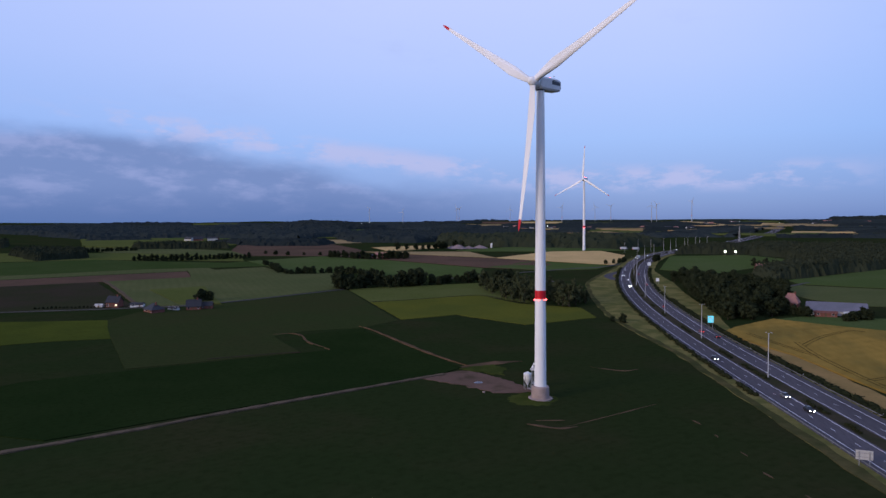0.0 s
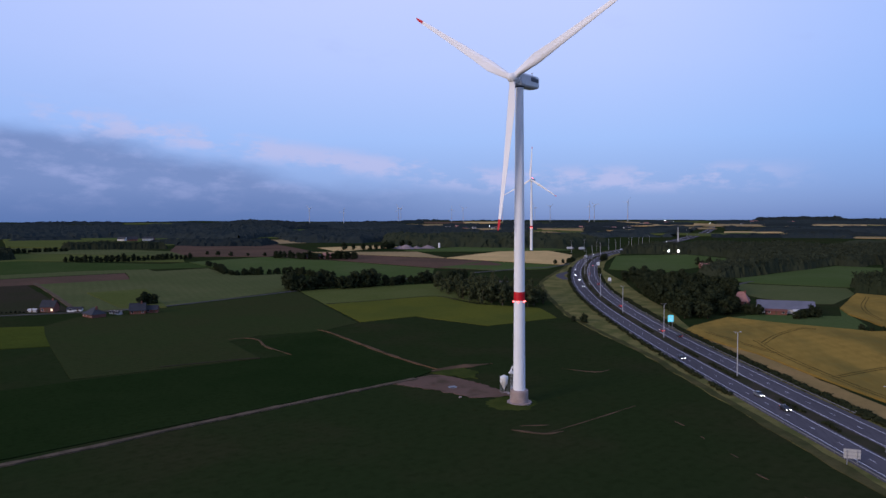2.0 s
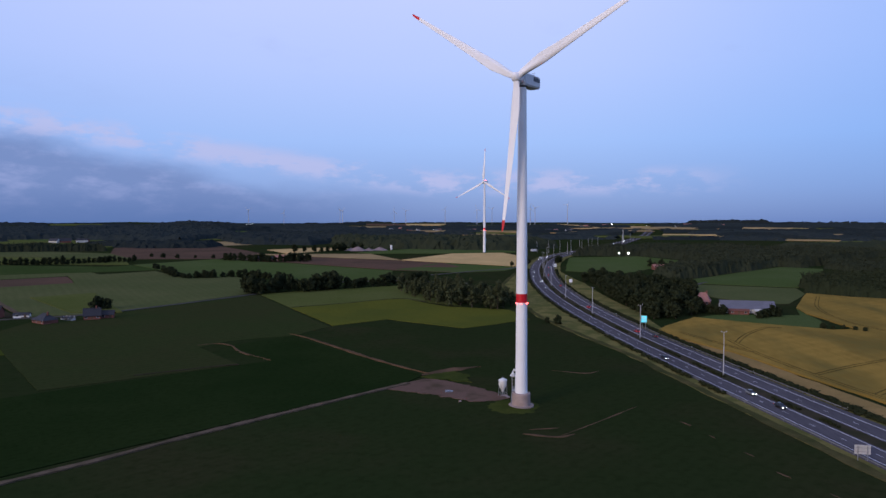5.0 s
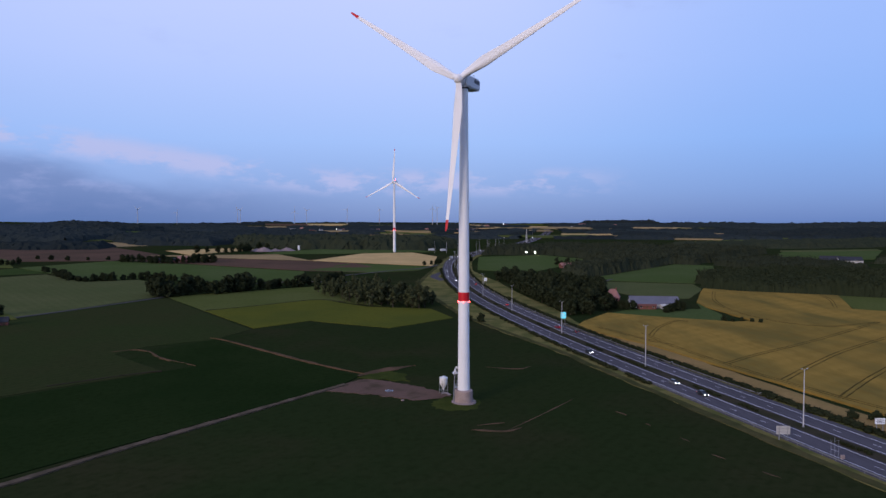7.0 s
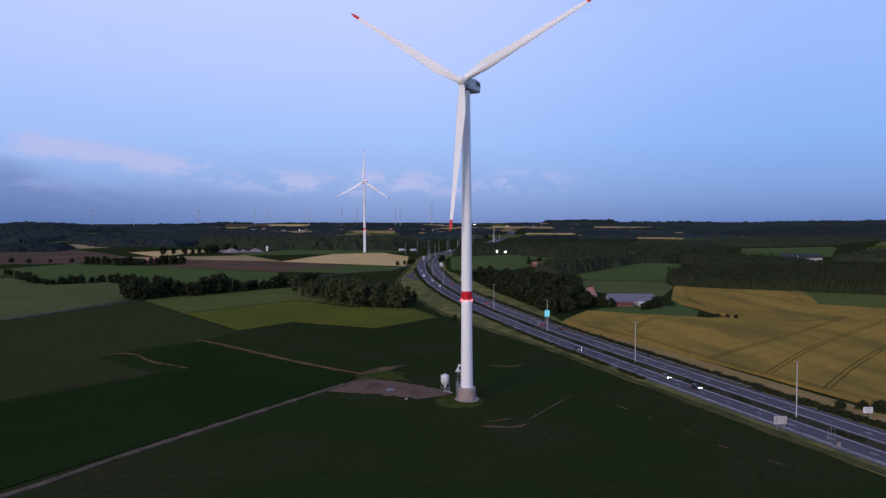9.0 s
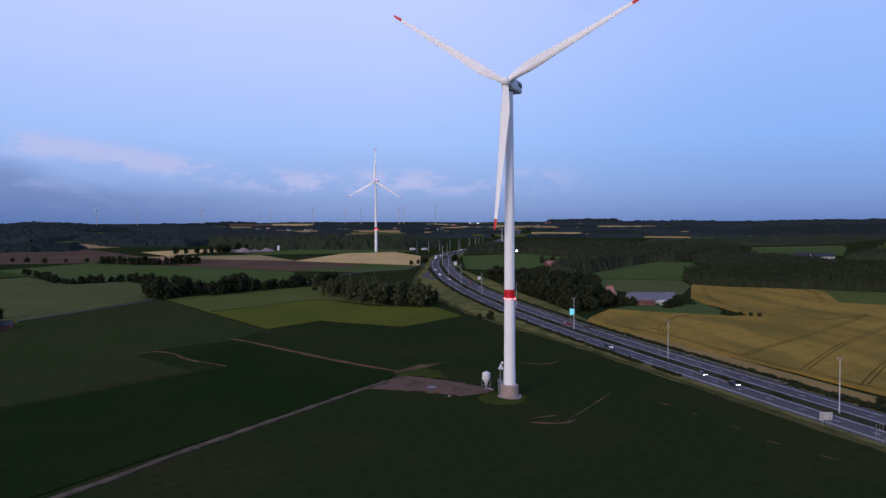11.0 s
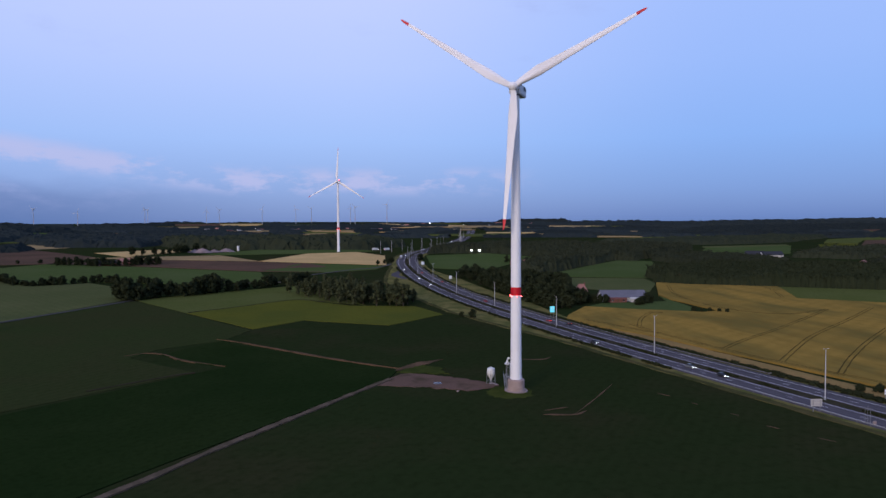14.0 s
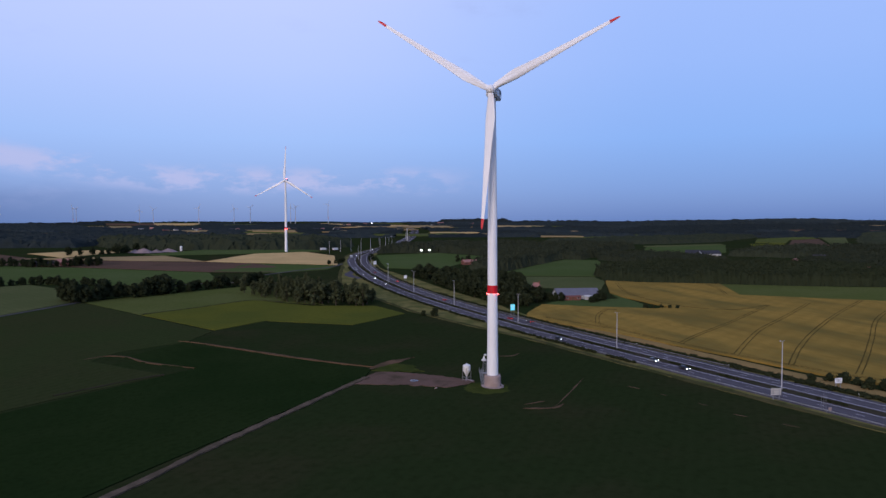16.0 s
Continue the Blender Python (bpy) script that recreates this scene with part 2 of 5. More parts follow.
M["polegrey"] = material("pale_galvanised_pole", (0.50, 0.49, 0.49), (0.42, 0.41, 0.41), 0.5, 4.0, 0.6)
M["hedge"] = leafy("hedge_foliage", (0.0200, 0.0240, 0.0110), (0.0300, 0.0330, 0.0150))
M["brick"] = material("red_brick_wall", (0.19, 0.080, 0.062), (0.15, 0.066, 0.052), 0.5, 6.0, 0.9, bump=0.01)
M["plaster"] = material("white_plaster", (0.560, 0.540, 0.520), (0.440, 0.430, 0.410), 0.3, 3.0, 0.85)
M["slate"] = material("dark_slate_roof", (0.032, 0.032, 0.038), (0.024, 0.024, 0.028), 0.4, 4.0, 0.7, bump=0.02)
M["tile"] = material("orange_red_roof_tiles", (0.3500, 0.1650, 0.1350), (0.2800, 0.1300, 0.1050), 0.4, 4.0, 0.8, bump=0.02)
M["sheet"] = material("grey_corrugated_roof", (0.1500, 0.1430, 0.1700), (0.1200, 0.1150, 0.1350), 0.2, 2.0, 0.7, rows=(1.0, -12, 0.3))
M["glass"] = material("dark_window_glass", (0.03, 0.035, 0.045), None, 0.5, 3.0, 0.2)
M["wood"] = material("brown_wooden_door", (0.12, 0.07, 0.04), None, 0.5, 5.0, 0.7)
M["rubble"] = material("pinkish_rubble", (0.270, 0.200, 0.195), (0.190, 0.145, 0.140), 0.06, 0.6, 0.95, bump=0.2)
M["puddle"] = material("standing_water", (0.1000, 0.1000, 0.1100), None, 0.3, 2.0, 0.12)
M["tyre"] = material("black_rubber", (0.02, 0.02, 0.02), None, 2.0, 9.0, 0.9)
for key, c in (("car_red", (0.30, 0.015, 0.02)), ("car_white", (0.65, 0.65, 0.66)), ("car_black", (0.02, 0.02, 0.024)), ("car_grey", (0.16, 0.165, 0.175))):
    M[key] = material(key.replace("car", "lacquer"), c, None, 0.5, 3.0, 0.3)
M["headlight"] = material("headlight_glow", (1.0, 0.96, 0.86), None, 1.0, 2.0, 0.3, emit=22)
M["taillight"] = material("taillight_glow", (1.0, 0.06, 0.05), None, 1.0, 2.0, 0.3, emit=3)
M["warning"] = material("red_warning_glow", (1.0, 0.10, 0.10), None, 1.0, 2.0, 0.3, emit=9)
M["flood"] = material("floodlight_glow", (1.0, 0.97, 0.82), None, 1.0, 2.0, 0.3, emit=28)
M["window_lit"] = material("lit_window_glow", (1.0, 0.78, 0.50), None, 1.0, 2.0, 0.3, emit=1.2)
M["sign_blue"] = material("lit_cyan_sign", (0.10, 0.60, 0.72), (0.08, 0.52, 0.66), 0.8, 4.0, 0.4, emit=0.75)
M["sign_white"] = material("retroreflective_white", (0.75, 0.78, 0.82), (0.68, 0.7, 0.74), 0.8, 4.0, 0.4)
M["sign_back"] = material("bare_aluminium_sign_back", (0.48, 0.46, 0.44), (0.4, 0.385, 0.37), 0.8, 4.0, 0.6)

# ---- land ----
LAND_R = (0, 260, 400, 530, 725, 945, 1300, 2000, 3000, 4000, 4900, 9000)
LAND_Z = (0, 0, 1.3, 4.2, 9.5, 17, 19.5, 23, 31, 42, 54, 58)


LAND_TABLE = (sum(np.interp(np.arange(9000) + d, LAND_R, LAND_Z) for d in (-80, -40, 0, 40, 80)) / 5).tolist()
HILLS = ((-900, 2010, 27, 210), (1720, 2380, 17, 480), (330, 3900, 8, 300))


def land(x, y):
    """Height of the land: flat round the turbine, rising gently outwards, rolling far off."""
    r = math.hypot(x, y)
    k = min(int(r), 8998)
    z = LAND_TABLE[k] + (LAND_TABLE[k + 1] - LAND_TABLE[k]) * (r - k)
    if r > 1500:
        far = min(1.0, (r - 1500) / 1500)
        z += far * (9 * noise.noise((x / 700, y / 700, 0.3)) + 4 * noise.noise((x / 260, y / 260, 4.2)) - 2.5)
    if r > 3800:
        z += min(1.0, (r - 3800) / 900) * (9 + 7 * noise.noise((x / 900, y / 900, 9.1)))
    for hx, hy, high, wide in HILLS:
        d = ((x - hx) ** 2 + (y - hy) ** 2) / (wide * wide)
        if d < 9:
            z += high * math.exp(-d)
    return z


def mesh_of(name, verts, faces, mat, flat=True):
    me = bpy.data.meshes.new(name)
    me.from_pydata([tuple(v) for v in verts], [], faces)
    me.materials.append(mat)
    if not flat:
        me.polygons.foreach_set("use_smooth", [True] * len(me.polygons))
    me.update()
    return me


def part(name, data, mat, parent, label="", smooth_shade=False, place=None):
    """Links a bmesh (or mesh) as one mesh object under a thing or part."""
    if isinstance(data, bmesh.types.BMesh):
        me = bpy.data.meshes.new(name)
        data.to_mesh(me)
        data.free()
        me.materials.append(mat)
        if smooth_shade:
            me.polygons.foreach_set("use_smooth", [True] * len(me.polygons))
    else:
        me = data
    ob = new(name, me)
    ob.parent = parent
    if place is not None:
        ob.matrix_basis = place
    if label:
        tagged(ob, label)
    return ob


def thing(name, label, category, m=None, group="", kind=""):
    ob = new(name)
    ob.empty_display_size = 0.2
    if m is not None:
        ob.matrix_basis = m
    return tagged(ob, label, category, group, kind)


def structure(name, me, label, category):
    return tagged(new(name, me), label, category, kind="structure")


def box(bm, x0, x1, y0, y1, z0, z1, bevel=0.0):
    r = bmesh.ops.create_cube(bm, size=1.0)
    for v in r["verts"]:
        v.co = Vector(((x0 + x1) / 2 + v.co.x * (x1 - x0), (y0 + y1) / 2 + v.co.y * (y1 - y0), (z0 + z1) / 2 + v.co.z * (z1 - z0)))
    if bevel:
        es = list({e for v in r["verts"] for e in v.link_edges})
        bmesh.ops.bevel(bm, geom=es, offset=bevel, segments=2, profile=0.6, affect="EDGES")
    return bm


def boxed(*a, bevel=0.0):
    return box(bmesh.new(), *a, bevel=bevel)


def tube(bm, rings, sides=16, caps=True):
    """A lathe-like body through rings (centre, radius) stacked on z, or (x, y, z, radius)."""
    loops = []
    for c in rings:
        x, y, z, r = c if len(c) == 4 else (0, 0, c[0], c[1])
        loops.append([bm.verts.new((x + r * math.cos(2 * math.pi * i / sides), y + r * math.sin(2 * math.pi * i / sides), z)) for i in range(sides)])
    for a, b in zip(loops, loops[1:]):
        for i in range(sides):
            bm.faces.new((a[i], a[(i + 1) % sides], b[(i + 1) % sides], b[i]))
    if caps:
        for ring in (loops[0][::-1], loops[-1]):
            bm.faces.new([bm.verts.new(v.co) for v in ring])
    return bm


def rod(bm, a, b, r0, r1=None, sides=6):
    a, b = Vector(a), Vector(b)
    q = (b - a).to_track_quat("Z", "Y").to_matrix()
    loops = []
    for p, r in ((a, r0), (b, r0 if r1 is None else r1)):
        loops.append([bm.verts.new(p + q @ Vector((r * math.cos(2 * math.pi * i / sides), r * math.sin(2 * math.pi * i / sides), 0))) for i in range(sides)])
    for i in range(sides):
        bm.faces.new((loops[0][i], loops[0][(i + 1) % sides], loops[1][(i + 1) % sides], loops[1][i]))
    bm.faces.new(loops[0][::-1])
    bm.faces.new(loops[1])
    return bm


def make_ground():
    n = 200
    s = [math.sinh(3.4 * (2 * i / n - 1)) / math.sinh(3.4) * 5600 for i in range(n + 1)]
    verts = [(x, y + 150, land(x, y + 150)) for y in s for x in s]
    faces = [(j * (n + 1) + i, j * (n + 1) + i + 1, (j + 1) * (n + 1) + i + 1, (j + 1) * (n + 1) + i) for j in range(n) for i in range(n)]
    structure("ground", mesh_of("ground", verts, faces, M["crop"], flat=False), "wide farmland under dark green crop rising to the horizon", "ground")


make_ground()


def field(poly, key, label, rise=0.15, cell=0.0, name="field", rag=0.0):
    """A crop standing on the land inside a plan polygon, with a real edge."""
    bm = bmesh.new()
    bm.faces.new([bm.verts.new((x, y, 0)) for x, y in poly])
    far = max(math.hypot(x, y) for x, y in poly)
    cell = cell or (20 if far < 700 else 40 if far < 1600 else 90)
    xs, ys = [p[0] for p in poly], [p[1] for p in poly]
    for axis, vals in ((0, xs), (1, ys)):
        k = math.ceil(min(vals) / cell)
        while k * cell < max(vals):
            co, no = [0, 0, 0], [0, 0, 0]
            co[axis], no[axis] = k * cell, 1
            bmesh.ops.bisect_plane(bm, geom=bm.verts[:] + bm.edges[:] + bm.faces[:], plane_co=co, plane_no=no)
            k += 1
    lift = rise + (0.15 if far > 700 else 0) + (0.9 if far > 1500 else 0) + (1.5 if far > 2600 else 0)
    # uneven edges, as drilled and driven round
    for v in bm.verts:
        if v.is_boundary:
            v.co.x += 1.0 * noise.noise((v.co.x / 17, v.co.y / 17, 1.0)) + rag * noise.noise((v.co.x / 2.3, v.co.y / 2.3, 2.0))
            v.co.y += 1.0 * noise.noise((v.co.x / 17, v.co.y / 17, 7.0)) + rag * noise.noise((v.co.x / 2.3, v.co.y / 2.3, 5.0))
    for v in bm.verts:
        v.co.z = land(v.co.x, v.co.y) + lift + 0.06 * noise.noise((v.co.x / 9, v.co.y / 9, 3.0))
    edges = [e for e in bm.edges if e.is_boundary]
    low = bmesh.ops.extrude_edge_only(bm, edges=edges)["geom"]
    for v in low:
        if isinstance(v, bmesh.types.BMVert):
            v.co.z -= lift + 0.6
    bmesh.ops.recalc_face_normals(bm, faces=bm.faces)
    me = bpy.data.meshes.new(name)
    bm.to_mesh(me)
    bm.free()
    me.materials.append(M[key])
    return structure(name, me, label, "field")


def curve(points, step=6.0):
    """Points every step metres on a smooth line, with the unit normal to its right."""
    p = [Vector((*q, 0)) for q in points]
    p = [2 * p[0] - p[1]] + p + [2 * p[-1] - p[-2]]
    line = []
    for a, b, c, d in zip(p, p[1:], p[2:], p[3:]):
        k = max(2, int((c - b).length / step))
        for i in range(k):
            t = i / k
            line.append(0.5 * ((2 * b) + (c - a) * t + (2 * a - 5 * b + 4 * c - d) * t * t + (3 * b - a - 3 * c + d) * t ** 3))
    line.append(p[-2])
    out = []
    for i, q in enumerate(line):
        d = (line[min(i + 1, len(line) - 1)] - line[max(i - 1, 0)]).normalized()
        out.append((q, Vector((d.y, -d.x, 0))))
    return out


def ribbon(line, left, right, lift, ragged=0.0, drop=0.4, seed=0.0):
    """Strip of land along a line between two offsets to its right, with turned-down edges."""
    verts, faces = [], []
    for k, (q, n) in enumerate(line):
        l = left(k) if callable(left) else left
        r = right(k) if callable(right) else right
        if ragged:
            l += ragged * noise.noise((q.x / 6, q.y / 6, seed))
            r += ragged * noise.noise((q.x / 6, q.y / 6, seed + 5))
        cols = [l + (r - l) * i / 4 for i in range(5)]
        pts = [q + n * c for c in cols]
        zs = [land(p.x, p.y) + lift for p in pts]
        row = [(pts[0].x, pts[0].y, zs[0] - drop)] + [(p.x, p.y, z) for p, z in zip(pts, zs)] + [(pts[-1].x, pts[-1].y, zs[-1] - drop)]
        verts += row
        if k:
            b = (k - 1) * 7
            faces += [(b + i, b + i + 1, b + i + 8, b + i + 7) for i in range(6)]
    return verts, faces
# ---- fields ----
M["youngcrop"] = material("young_yellow_green_crop", (0.060, 0.070, 0.012), (0.046, 0.058, 0.011), 0.03, 0.5, 0.9, bump=0.1)
field([(-126, 238), (-99, 262), (-130, 296), (-122, 313), (-97, 330), (-86, 357), (-172, 488), (-203, 438), (-228, 387), (-252, 352), (-247, 318), (-213, 280), (-150, 216)], "dull", "dull grey-green stubble field with faint rows")
field([(-93, 160), (-30, 235), (-24, 249), (-94, 323), (-110, 288), (-88, 270), (-124, 236), (-170, 190), (-190, 140), (-110, 138)], "crop_b", "deep green beet field beside the dirt track", 0.3)
field([(-118, 300), (-97, 328), (-93, 324), (-108, 287)], "crop_b", "deep green strip of beet", 0.3)
field([(-400, 235), (-298, 297), (-247, 318), (-213, 280), (-204, 271), (-225, 259), (-241, 243), (-320, 180)], "youngcrop", "yellow-green strip of young crop", 0.2)
field([(-172, 491), (-128, 425), (-66, 478), (-20, 442), (-63, 564), (-149, 511)], "meadow", "mid-green meadow bounded by trees")
field([(-128, 425), (-85, 360), (-59, 385), (-14, 358), (22, 390), (11, 428), (-30, 440), (-66, 478)], "olive", "yellow-green ripening field with a ragged edge", 0.25)
field([(-392, 482), (-264, 369), (-231, 390), (-205, 440), (-177, 494), (-205, 570), (-233, 602), (-270, 582), (-329, 640), (-362, 600), (-382, 583), (-343, 534)], "pale", "pale grey-green cereal field", 0.3)
field([(-318, 445), (-290, 475), (-222, 393), (-250, 386)], "meadow", "darker green square of grass in the pale field", 0.85)
field([(-600, 330), (-483, 464), (-433, 525), (-382, 581), (-343, 534), (-394, 482), (-445, 429), (-540, 308)], "soil", "long strip of brown ploughed soil")
field([(-397, 479), (-270, 368), (-300, 352), (-327, 324), (-420, 230), (-540, 305), (-445, 427)], "darksoil", "dark brown bare field behind the houses")
field([(-620, 342), (-511, 489), (-435, 583), (-381, 617), (-362, 600), (-382, 584), (-433, 528), (-483, 467), (-602, 333)], "pale", "thin pale margin along the ploughed strip", 0.2)
field([(-511, 492), (-435, 586), (-381, 620), (-331, 652), (-385, 695), (-396, 674), (-557, 658), (-624, 591), (-760, 480), (-640, 350)], "deepgrass", "broad band of deep green grass")
field([(-557, 662), (-630, 597), (-780, 500), (-900, 650), (-711, 732), (-620, 760), (-430, 760), (-390, 700)], "meadow", "dull green field with a pale margin")
field([(-640, 765), (-806, 897), (-617, 886), (-499, 849), (-425, 766)], "pale", "narrow pale field")
field([(-425, 766), (-499, 849), (-587, 1008), (-455, 1096), (-300, 870), (-330, 790)], "soil", "reddish brown ploughed field")
field([(-589, 1159), (-456, 1109), (-424, 1160), (-531, 1322), (-620, 1301)], "tan", "dull straw-coloured field against the wood")
field([(-808, 909), (-1141, 1264), (-953, 1392), (-628, 1173), (-598, 1008), (-619, 896)], "meadow", "grey-green pasture under the wood")
field([(-330, 650), (-270, 590), (-234, 610), (-150, 585), (-90, 600), (-102, 680), (-230, 750), (-330, 785), (-385, 700)], "grass", "green pasture behind a line of trees")
field([(-268, 848), (-111, 799), (-60, 775), (-20, 700), (-34, 672), (-102, 688), (-230, 757), (-320, 795)], "soil", "brown ploughed field")
field([(-320, 872), (-166, 900), (-111, 806), (-268, 853)], "tan", "dull straw-coloured strip")
field([(-111, 806), (-60, 780), (28, 735), (40, 858), (10, 935), (-57, 915)], "straw", "pale straw stubble field below the far turbine")
field([(-100, 692), (-62, 772), (28, 728), (12, 690), (-34, 668)], "grass", "deep green triangle of grass")
field([(-190, 925), (-166, 906), (-57, 920), (14, 940), (45, 950), (20, 985), (-122, 1030)], "grass", "green strip behind the straw field")
field([(-274, 885), (-214, 1022), (-271, 1060), (-336, 979)], "straw", "pale straw corner between trees")
field([(72, 690), (92, 850), (178, 870), (231, 778), (172, 728), (119, 655)], "grass", "smooth green pasture beside the motorway")
field([(142, 546), (161, 576), (234, 546), (227, 514), (219, 500), (194, 462), (182, 462), (158, 488)], "pale", "pale green field behind the barn")
field([(168, 606), (236, 671), (293, 722), (325, 700), (289, 622), (238, 550), (172, 580)], "grass", "bright green meadow below the wood")
field([(303, 461), (282, 422), (272, 400), (320, 354), (372, 304), (470, 340), (400, 396), (357, 422)], "meadow", "green meadow between wheat and wood")
field([(190, 441), (186, 418), (180, 380), (172, 366), (140, 388), (118, 402), (135, 415), (180, 412)], "grass", "rough grass paddock beside the barn", 0.2)
field([(749, 1942), (1050, 2300), (1150, 2162), (860, 1857)], "tan", "straw-coloured field on the far slope")
field([(860, 1857), (1150, 2162), (1221, 2076), (930, 1790)], "soil", "brown field on the far slope")
field([(579, 1310), (896, 1526), (976, 1366), (652, 1149)], "meadow", "green field on the far slope")
field([(976, 1366), (1212, 1534), (1298, 1390), (1044, 1213)], "soil", "brown field on the far slope")
field([(1212, 1534), (1446, 1677), (1537, 1520), (1298, 1390)], "pale", "pale field on the far slope")
field([(450, 1054), (535, 1132), (595, 1060), (498, 984)], "olive", "yellow-green field on the far slope")
field([(31, 2409), (392, 2576), (554, 2424), (191, 2214)], "tan", "straw-coloured field far off")
field([(563, 3434), (989, 3429), (1046, 3146), (632, 3064)], "tan", "straw-coloured field far off by the village")
field([(1696, 2860), (2324, 3027), (2457, 2774), (1806, 2634)], "tan", "straw-coloured field far off")
field([(916, 3250), (1300, 3364), (1384, 3055), (999, 2939)], "straw", "pale straw field far off")
field([(-189, 2864), (202, 2939), (239, 2692), (-149, 2602)], "meadow", "green field far off")
field([(299, 1770), (516, 1949), (578, 1794), (349, 1616)], "meadow", "green field beside the far motorway")
field([(1950, 1944), (2472, 2272), (2671, 2015), (2141, 1682)], "tan", "straw-coloured field on the far slope")

# wheat beyond the motorway
field([(84, 352), (92, 369), (116, 400), (136, 385), (174, 360), (187, 364), (186, 418), (190, 441), (219, 498), (228, 513), (248, 492), (301, 459), (269, 398), (318, 352), (370, 300), (430, 250), (430, 120), (150, 110), (139, 168), (131, 188), (119, 240), (104, 300)], "wheat", "golden ripening wheat with tractor lines", 0.75, 12)


def strip(points, half, key, name, label, category, lift=0.05, ragged=0.0, step=5.0, seed=0.0):
    line = curve(points, step)
    last = len(line) - 1

    def wide(k):
        q = line[k][0]
        ends = min(1.0, (min(k, last - k) + 0.25) / (0.3 * last)) if ragged > 0.4 else 1.0
        return half * ends * (1 + (0.7 * noise.noise((q.x / 5, q.y / 5, seed + 2)) if ragged else 0))

    v, f = ribbon(line, lambda k: -wide(k), wide, lift, ragged * half * 0.5, seed=seed)
    return structure(name, mesh_of(name, v, f, M[key]), label, category)


def tracks(points, label="pair of tractor wheel lines trodden through wheat"):
    """Two wheel lines 1.9 m apart."""
    line = curve(points, 4.0)
    v, f = [], []
    for s in (-0.95, 0.95):
        a, b = ribbon(line, s - 0.18, s + 0.18, 0.85, 0.25, 0.2, s)
        f += [tuple(i + len(v) for i in q) for q in b]
        v += a
    structure("tractor_track", mesh_of("tractor_track", v, f, M["rut"]), label, "track")


tracks([(112, 330), (113, 300), (117, 268), (122, 240), (127, 220), (134, 196), (142, 176), (152, 150)])
tracks([(113, 322), (124, 342), (136, 358), (144, 366), (150, 364)])
tracks([(119, 258), (140, 274), (175, 297), (215, 325), (250, 350)])
tracks([(126, 230), (150, 252), (182, 279), (231, 313), (280, 348)])
tracks([(131, 206), (160, 232), (200, 264), (256, 304), (320, 345)])
tracks([(142, 186), (170, 208), (207, 238), (269, 288), (340, 330)])
tracks([(152, 160), (185, 186), (225, 215), (290, 260)])
tracks([(226, 492), (204, 444), (194, 400), (197, 360), (215, 340), (250, 350)])
tracks([(262, 404), (280, 436), (290, 462)])
tracks([(95, 350), (104, 322), (112, 300)])

# far fields between the woods
for poly, key, label in (
    ([(-250, 2600), (60, 2680), (120, 2930), (-220, 2900)], "tan", "dull straw field far off"),
    ([(100, 3250), (420, 3200), (520, 3480), (150, 3560)], "straw", "pale straw field far off"),
    ([(640, 3300), (900, 3250), (980, 3500), (700, 3560)], "tan", "dull straw field far off"),
    ([(466, 823), (450, 775), (467, 744), (530, 734), (667, 905), (511, 886)], "grass", "green field between the woods"),
    ([(511, 892), (667, 910), (690, 945), (530, 925)], "pale", "small pale field between the woods"),
    ([(669, 778), (924, 1038), (1019, 1069), (722, 751)], "soil", "brown field between the woods"),
    ([(1025, 1066), (724, 749), (768, 765), (1252, 1228), (1120, 1180)], "pale", "pale field between the woods"),
    ([(770, 958), (895, 1095), (1180, 1225), (1110, 1180), (1019, 1075), (924, 1042), (790, 910)], "meadow", "green field between the woods"),
    ([(728, 922), (619, 784), (664, 782), (781, 900), (781, 921)], "olive", "yellow-green field between the woods"),
    ([(-1700, 2500), (-1300, 2600), (-1250, 2850), (-1700, 2800)], "meadow", "green field far off"),
):
    field(poly, key, label)
quilt = random.Random(21)
COPSES = []
for ring in range(9):
    r = 1560 * 1.128 ** ring
    wide = 0.075 if ring < 4 else 0.06
    for k in range(24):
        a = -0.72 + wide * 0.98 * k + 0.03 * (ring % 2)
        q = []
        for da, dr in ((0, 0), (1, 0), (1, 1), (0, 1)):
            aa, rr = a + wide * da * quilt.uniform(0.75, 1.1), r * (1 + 0.1 * dr * quilt.uniform(0.5, 1.0))
            q.append((rr * math.sin(aa), rr * math.cos(aa)))
        open_land = 0.55 if -0.16 < a < 0.26 else 0.24
        if quilt.random() > open_land:
            COPSES.append(q)
            continue
        field(q, quilt.choice(("tan", "pale", "straw", "tan", "soil", "meadow", "pale") if open_land > 0.5 else ("tan", "pale", "meadow", "soil", "meadow", "grass")), "far-off field in a patchwork of crops")
# ---- dirt, pad, lanes ----
M["moundgrass"] = material("rough_mound_grass", (0.052, 0.060, 0.014), (0.034, 0.044, 0.011), 0.15, 1.5, 0.95, bump=0.15)
strip([(-190, 40), (-130, 108), (-95, 150), (-80, 171), (-59, 198), (-37, 226), (-28, 237)], 1.0, "track", "dirt_track", "pale two-rut dirt track through dark crop", "track", 0.36, 0.35, 2.5)
field([(-36, 229), (-30, 236), (-22, 245), (-14, 241), (-2, 231), (4, 225), (6, 219), (1, 215), (-5, 214), (-12, 219), (-24, 225)], "gravel", "brown gravel crane pad beside the turbine", 0.12, 1.2, name="gravel_pad", rag=1.6)
field([(-24, 247), (-14, 243), (-6, 240), (-8, 252), (-15, 258)], "moundgrass", "weedy green corner of the pad", 0.2, 1.2, rag=2.0)
strip([(-128, 427), (-100, 448), (-66, 476), (-45, 462)], 0.7, "darksoil", "field_margin", "dark furrow between two fields", "margin", 0.35, 0.3, 4)
